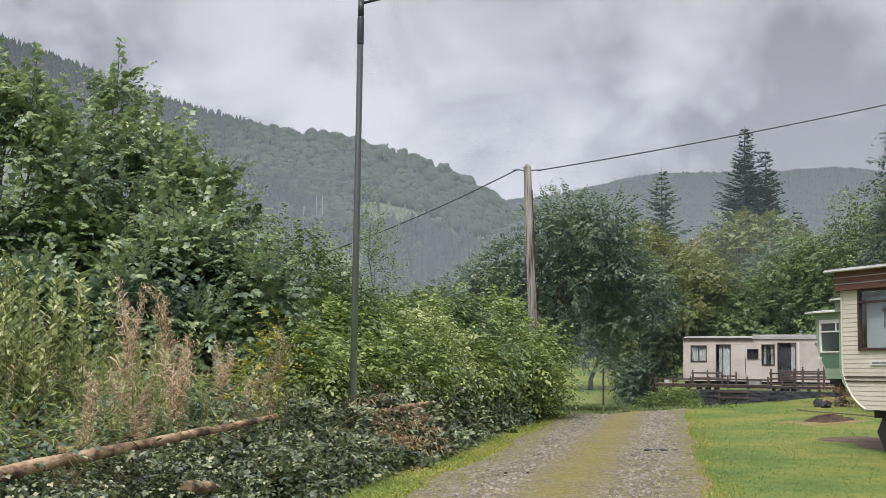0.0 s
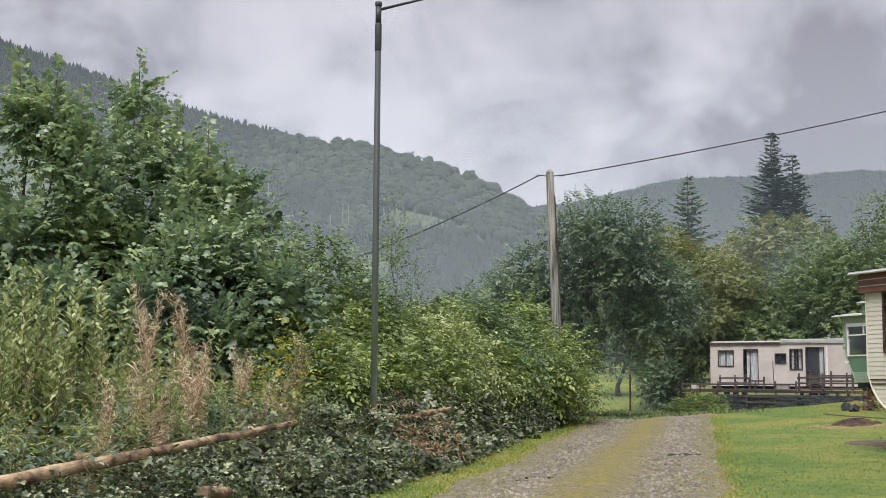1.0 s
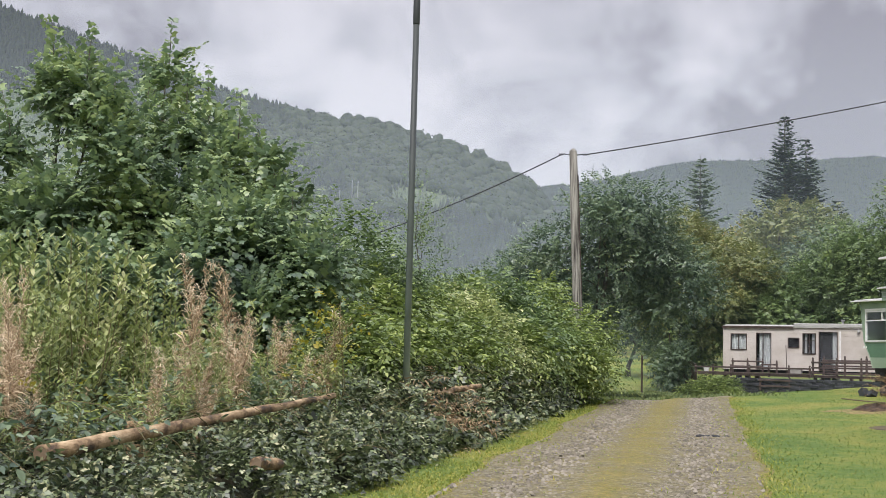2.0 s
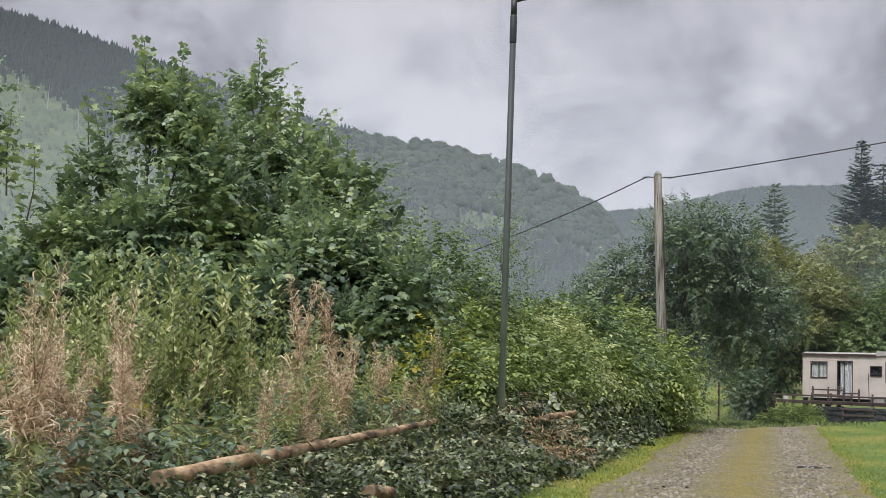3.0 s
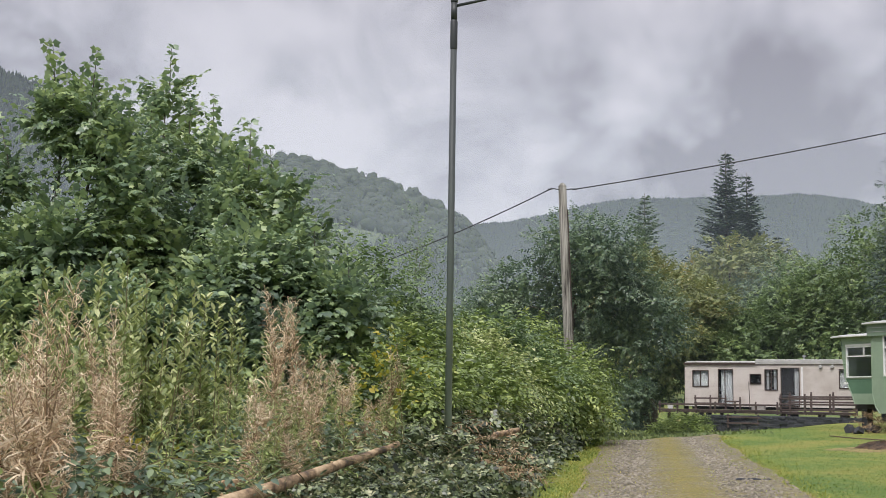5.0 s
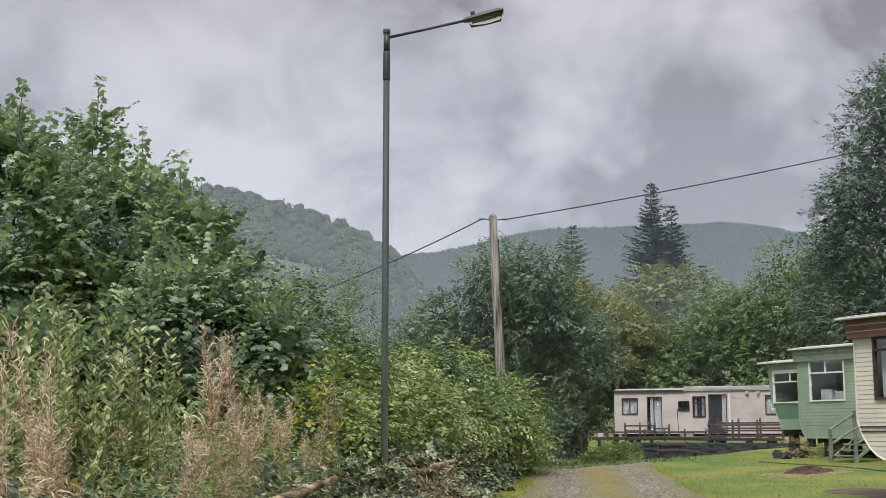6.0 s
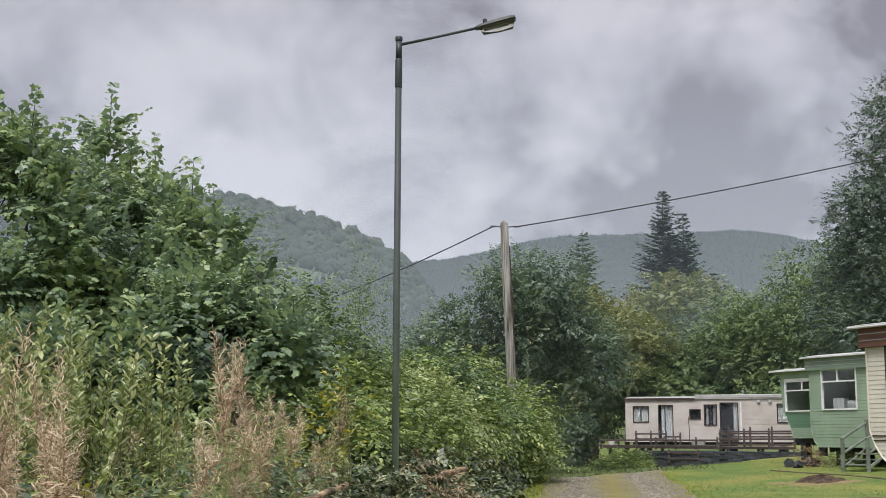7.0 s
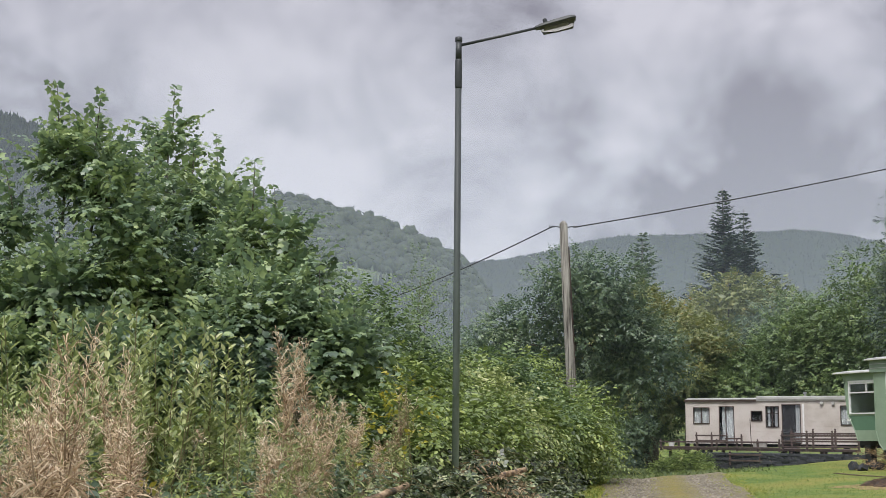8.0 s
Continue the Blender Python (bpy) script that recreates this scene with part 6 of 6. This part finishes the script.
# willow shrubs: upright shoots with pale narrow leaves
def willow(seed, height, spread, count):
    r = np.random.default_rng(seed)
    ob = thing("willow_shrub", "pale green willow shrub with narrow upright leafy shoots", "shrub", (0, 0, 0), 0, "willow shrubs")
    P, Aa, U, S = [], [], [], []
    for j in range(count):
        a, l = r.uniform(0, 6.28), height * r.uniform(0.5, 1.0)
        lean = spread * r.uniform(0.1, 1.0)
        tip = np.array([math.cos(a) * lean, math.sin(a) * lean, l])
        b0 = np.array([math.cos(a) * 0.15, math.sin(a) * 0.15, 0])
        mid = (b0 + tip) / 2 + np.array([math.cos(a), math.sin(a), 0]) * 0.12 * spread
        part("stem", tube([b0, mid, tip], [0.008, 0.006, 0.002], 4), "stem", ob)
        k = int(l / 0.02)
        for q in range(k):
            t = 0.18 + 0.82 * q / k
            p = (1 - t) ** 2 * b0 + 2 * t * (1 - t) * mid + t * t * tip
            g_ = q * 2.4
            P.append(p + r.normal(0, 0.03, 3)), S.append(r.uniform(0.08, 0.14) * (1.1 - 0.3 * t))
            Aa.append((math.cos(g_) * 0.8, math.sin(g_) * 0.8, 0.75 + r.normal(0, 0.2)))
            U.append((math.cos(g_) * -0.5 + r.normal(0, 0.3), math.sin(g_) * -0.5 + r.normal(0, 0.3), 1.0))
    wide = (LANCE[0] * np.array([1.6, 1, 1]), LANCE[1])
    me = scatter("foliage", wide, np.array(P), np.array(Aa), np.array(U), np.array(S), "willow")
    tagged(hang(new("foliage", me), ob), "", "", "", "stuff")
    return ob


# fireweed gone to seed: branching stems hung with curled dry leaves and split, fluffy pods
WISP = ribbon(0.038, (0.0, 0.16, 0.02, -0.45))


def fireweed(seed, height, dry):
    r = np.random.default_rng(seed)
    ob = thing("fireweed", "dead tan fireweed gone to seed among brambles" if dry else "yellow-green fireweed with curling leaves", "weed", (0, 0, 0), 0, "fireweed")
    P, Aa, U, S = [], [], [], []
    lines = []
    lean = r.normal(0, 0.09, 2) * height
    lines.append((np.zeros(3) - np.array([0, 0, 0.1]), np.array([lean[0] * 0.35, lean[1] * 0.35, height * 0.5]), np.array([lean[0], lean[1], height]), 1.0))
    for j in range(4 if dry else 3):
        t = r.uniform(0.3, 0.75)
        b0 = np.array([lean[0] * t * t, lean[1] * t * t, height * t])
        a = r.uniform(0, 6.28)
        l = height * r.uniform(0.14, 0.34)
        d = np.array([math.cos(a) * 0.32, math.sin(a) * 0.32, 1.0])
        lines.append((b0, b0 + d * l * 0.45 + np.array([math.cos(a), math.sin(a), 0]) * 0.04, b0 + d * l, 0.7))
    for q, (p0, p1, p2, wgt) in enumerate(lines):
        part("stem", tube([p0, p1, p2], [0.007 * wgt, 0.005 * wgt, 0.0015], 5), "redstem", ob)
        ln = np.linalg.norm(p2 - p0)
        k = int(ln / (0.0048 if dry else 0.009))
        for i in range(k):
            t = i / k
            if q == 0 and t < 0.22 and r.random() < 0.7:
                continue
            p = (1 - t) ** 2 * p0 + 2 * t * (1 - t) * p1 + t * t * p2
            g_ = i * 2.4 + r.normal(0, 0.8)
            fluff = p[2] > height * 0.62
            P.append(p + r.normal(0, 0.018, 3))
            S.append((r.uniform(0.05, 0.11) if fluff else r.uniform(0.07, 0.16)) * (1.15 - 0.4 * t))
            Aa.append((math.cos(g_), math.sin(g_), (0.9 if fluff else -0.1) + r.normal(0, 0.6)))
            U.append(r.normal(0, 0.9, 3) + np.array([0, 0, 0.7]))
    P, Aa, U, S = (np.array(q) for q in (P, Aa, U, S))
    lowm = P[:, 2] < height * (0.45 if dry else 0.9)
    for nm, mk, mt, tpl, lab in (("leaves", lowm, "willow", (CURL[0] * np.array([0.9, 0.8, 0.8]), CURL[1]), "narrow yellow-green leaves"), ("seed_head", ~lowm, "dry", WISP, "dry curled tan leaves and fluffy pods")):
        tagged(hang(new(nm, scatter(nm, tpl, P[mk], Aa[mk], U[mk], S[mk], mt)), ob), lab, "", "", "stuff")
    return ob


def plant_out(proto_list, places, base_fn, r):
    """Stand copies of the given plants at places (x, y, top height)."""
    for j, (x, y, top) in enumerate(places):
        src, hh = proto_list[j % len(proto_list)]
        z = base_fn(x, y)
        s = max(0.3, (top - z) / hh)
        m_ = pose(x, y, z, 0, 0, r.uniform(0, 360)) @ Matrix.Diagonal((s * 0.5 + 0.5, s * 0.5 + 0.5, s, 1))
        if j < len(proto_list):
            src.matrix_basis = m_
        else:
            c = copy_thing(src, m_)
            c.matrix_basis = m_


prng = random.Random(9)
low_bank = lambda x, y: gz(x, y) + 0.15
DRY = [(fireweed(100 + j, h, True), h) for j, h in enumerate((1.75, 1.9, 1.5, 1.65, 2.0))]
spikes = [(-3.96, 7.9, 2.17), (-3.3, 12.3, 2.45), (-2.98, 14.2, 2.55), (-4.3, 10.7, 2.2), (-3.88, 9.65, 1.95)]
for cx_, cy_, sx_, sy_, cnt, hi_ in ((-4.2, 9.8, 0.45, 0.6, 12, 1.6), (-3.25, 12.9, 0.35, 0.7, 8, 1.7), (-4.8, 10.8, 0.5, 0.8, 5, 1.75), (-2.5, 15.6, 0.25, 0.6, 3, 1.75)):
    for j in range(cnt):
        y = cy_ + prng.gauss(0, sy_)
        x = min(cx_ + prng.gauss(0, sx_), -3.46 + 0.199 * (y - 8.62) - 0.2)
        spikes.append((x, y, hi_ + prng.uniform(-0.5, 0.4)))
plant_out(DRY, spikes, low_bank, prng)
GRN = [(fireweed(120 + j, h, False), h) for j, h in enumerate((1.6, 1.4, 1.75))]
greens = []
for j in range(24):
    y = prng.uniform(9, 16.5)
    x = -4.2 + (y - 9) * 0.22 + prng.gauss(0, 0.8)
    x = min(x, -3.46 + 0.199 * (y - 8.62) - 0.15)
    greens.append((x, y, 1.35 + 0.05 * (y - 8) + prng.uniform(-0.25, 0.45)))
plant_out(GRN, greens, low_bank, prng)
WIL = [(willow(140, 2.2, 0.9, 26), 2.2), (willow(141, 1.9, 0.8, 22), 1.9), (willow(142, 2.4, 0.7, 22), 2.4)]
wplaces = [(-4.7, 13.0, 3.0), (-5.3, 12.8, 2.75), (-3.9, 13.6, 2.6), (-6.4, 13.2, 2.6), (-3.6, 15.0, 2.3), (-5.2, 14.6, 2.9), (-6.9, 14.6, 2.7), (-7.4, 12.6, 2.4), (-4.6, 11.6, 2.1), (-5.8, 10.8, 2.0), (-8.2, 14.0, 2.6), (-6.6, 11.2, 2.2), (-3.2, 17.6, 2.1), (-5.0, 11.7, 2.2)]
plant_out(WIL, wplaces, low_bank, prng)
# a yellowing shoot near the lamp, and one at the left
tree("yellowing_shrub", "small shrub with bright yellow autumn leaves", [(-2.1, 16.1, 2.1, 0.22, 0.22, 0.35), (-2.25, 16.0, 1.65, 0.34, 0.3, 0.4)], 150, 250, 5, 0.075, OVATE, "yellow", (-2.0, 16.1, gz(-2, 16.1)), 0.012, 0.25, 0.8, 0.1, 0.5, 0.2, 0.2, 1, "shrub", "foliage", bark="stem")
tree("yellowing_shrub", "small shrub with yellow-green leaves", [(-6.6, 10.6, 1.9, 0.5, 0.5, 0.5), (-6.9, 10.4, 1.4, 0.5, 0.5, 0.5)], 151, 700, 5, 0.10, OVATE, "yellow", (-6.7, 10.5, gz(-6.7, 10.5)), 0.012, 0.3, 0.6, 0.1, 0.5, 0.2, 0.2, 1, "shrub", "foliage", bark="stem")
# bright weeds on the bank below the deck
tree("bank_shrub", "bright green ferns and weeds below the deck", [(9.8, 58.5, 0.25, 0.8, 0.8, 0.55), (10.6, 58.5, 0.45, 0.8, 0.8, 0.6), (11.2, 59.0, 0.5, 0.6, 0.7, 0.5)], 152, 5200, 6, 0.24, LANCE, "hedge", (10.8, 58.6, gz(10.8, 58.6)), 0.02, 0.4, 0.8, 0.2, 0.5, 0.2, 0.2, 1, "shrub", "foliage", bark="stem")

# dry brown shrub by the green caravan
tree("dead_shrub", "dry brown shrub at the foot of the green caravan", [(12.95, 42.2, 1.15, 0.4, 0.35, 0.35), (13.4, 41.8, 1.0, 0.3, 0.3, 0.25)], 153, 900, 6, 0.11, LANCE, "fern", (13.0, 42.2, gz(13.0, 42.2)), 0.02, 0.25, 0.5, 0.2, 0.5, 0.2, 0.2, 1, "shrub", "foliage", bark="bark")
tree("weed_clump", "yellow-green weeds under the green caravan", [(13.9, 41.2, 1.0, 0.5, 0.4, 0.28), (13.5, 40.9, 0.95, 0.4, 0.3, 0.2)], 154, 900, 6, 0.11, LANCE, "willow", (13.8, 41.1, gz(13.8, 41.1)), 0.012, 0.25, 0.7, 0.2, 0.5, 0.2, 0.2, 1, "weeds", "foliage", bark="stem")
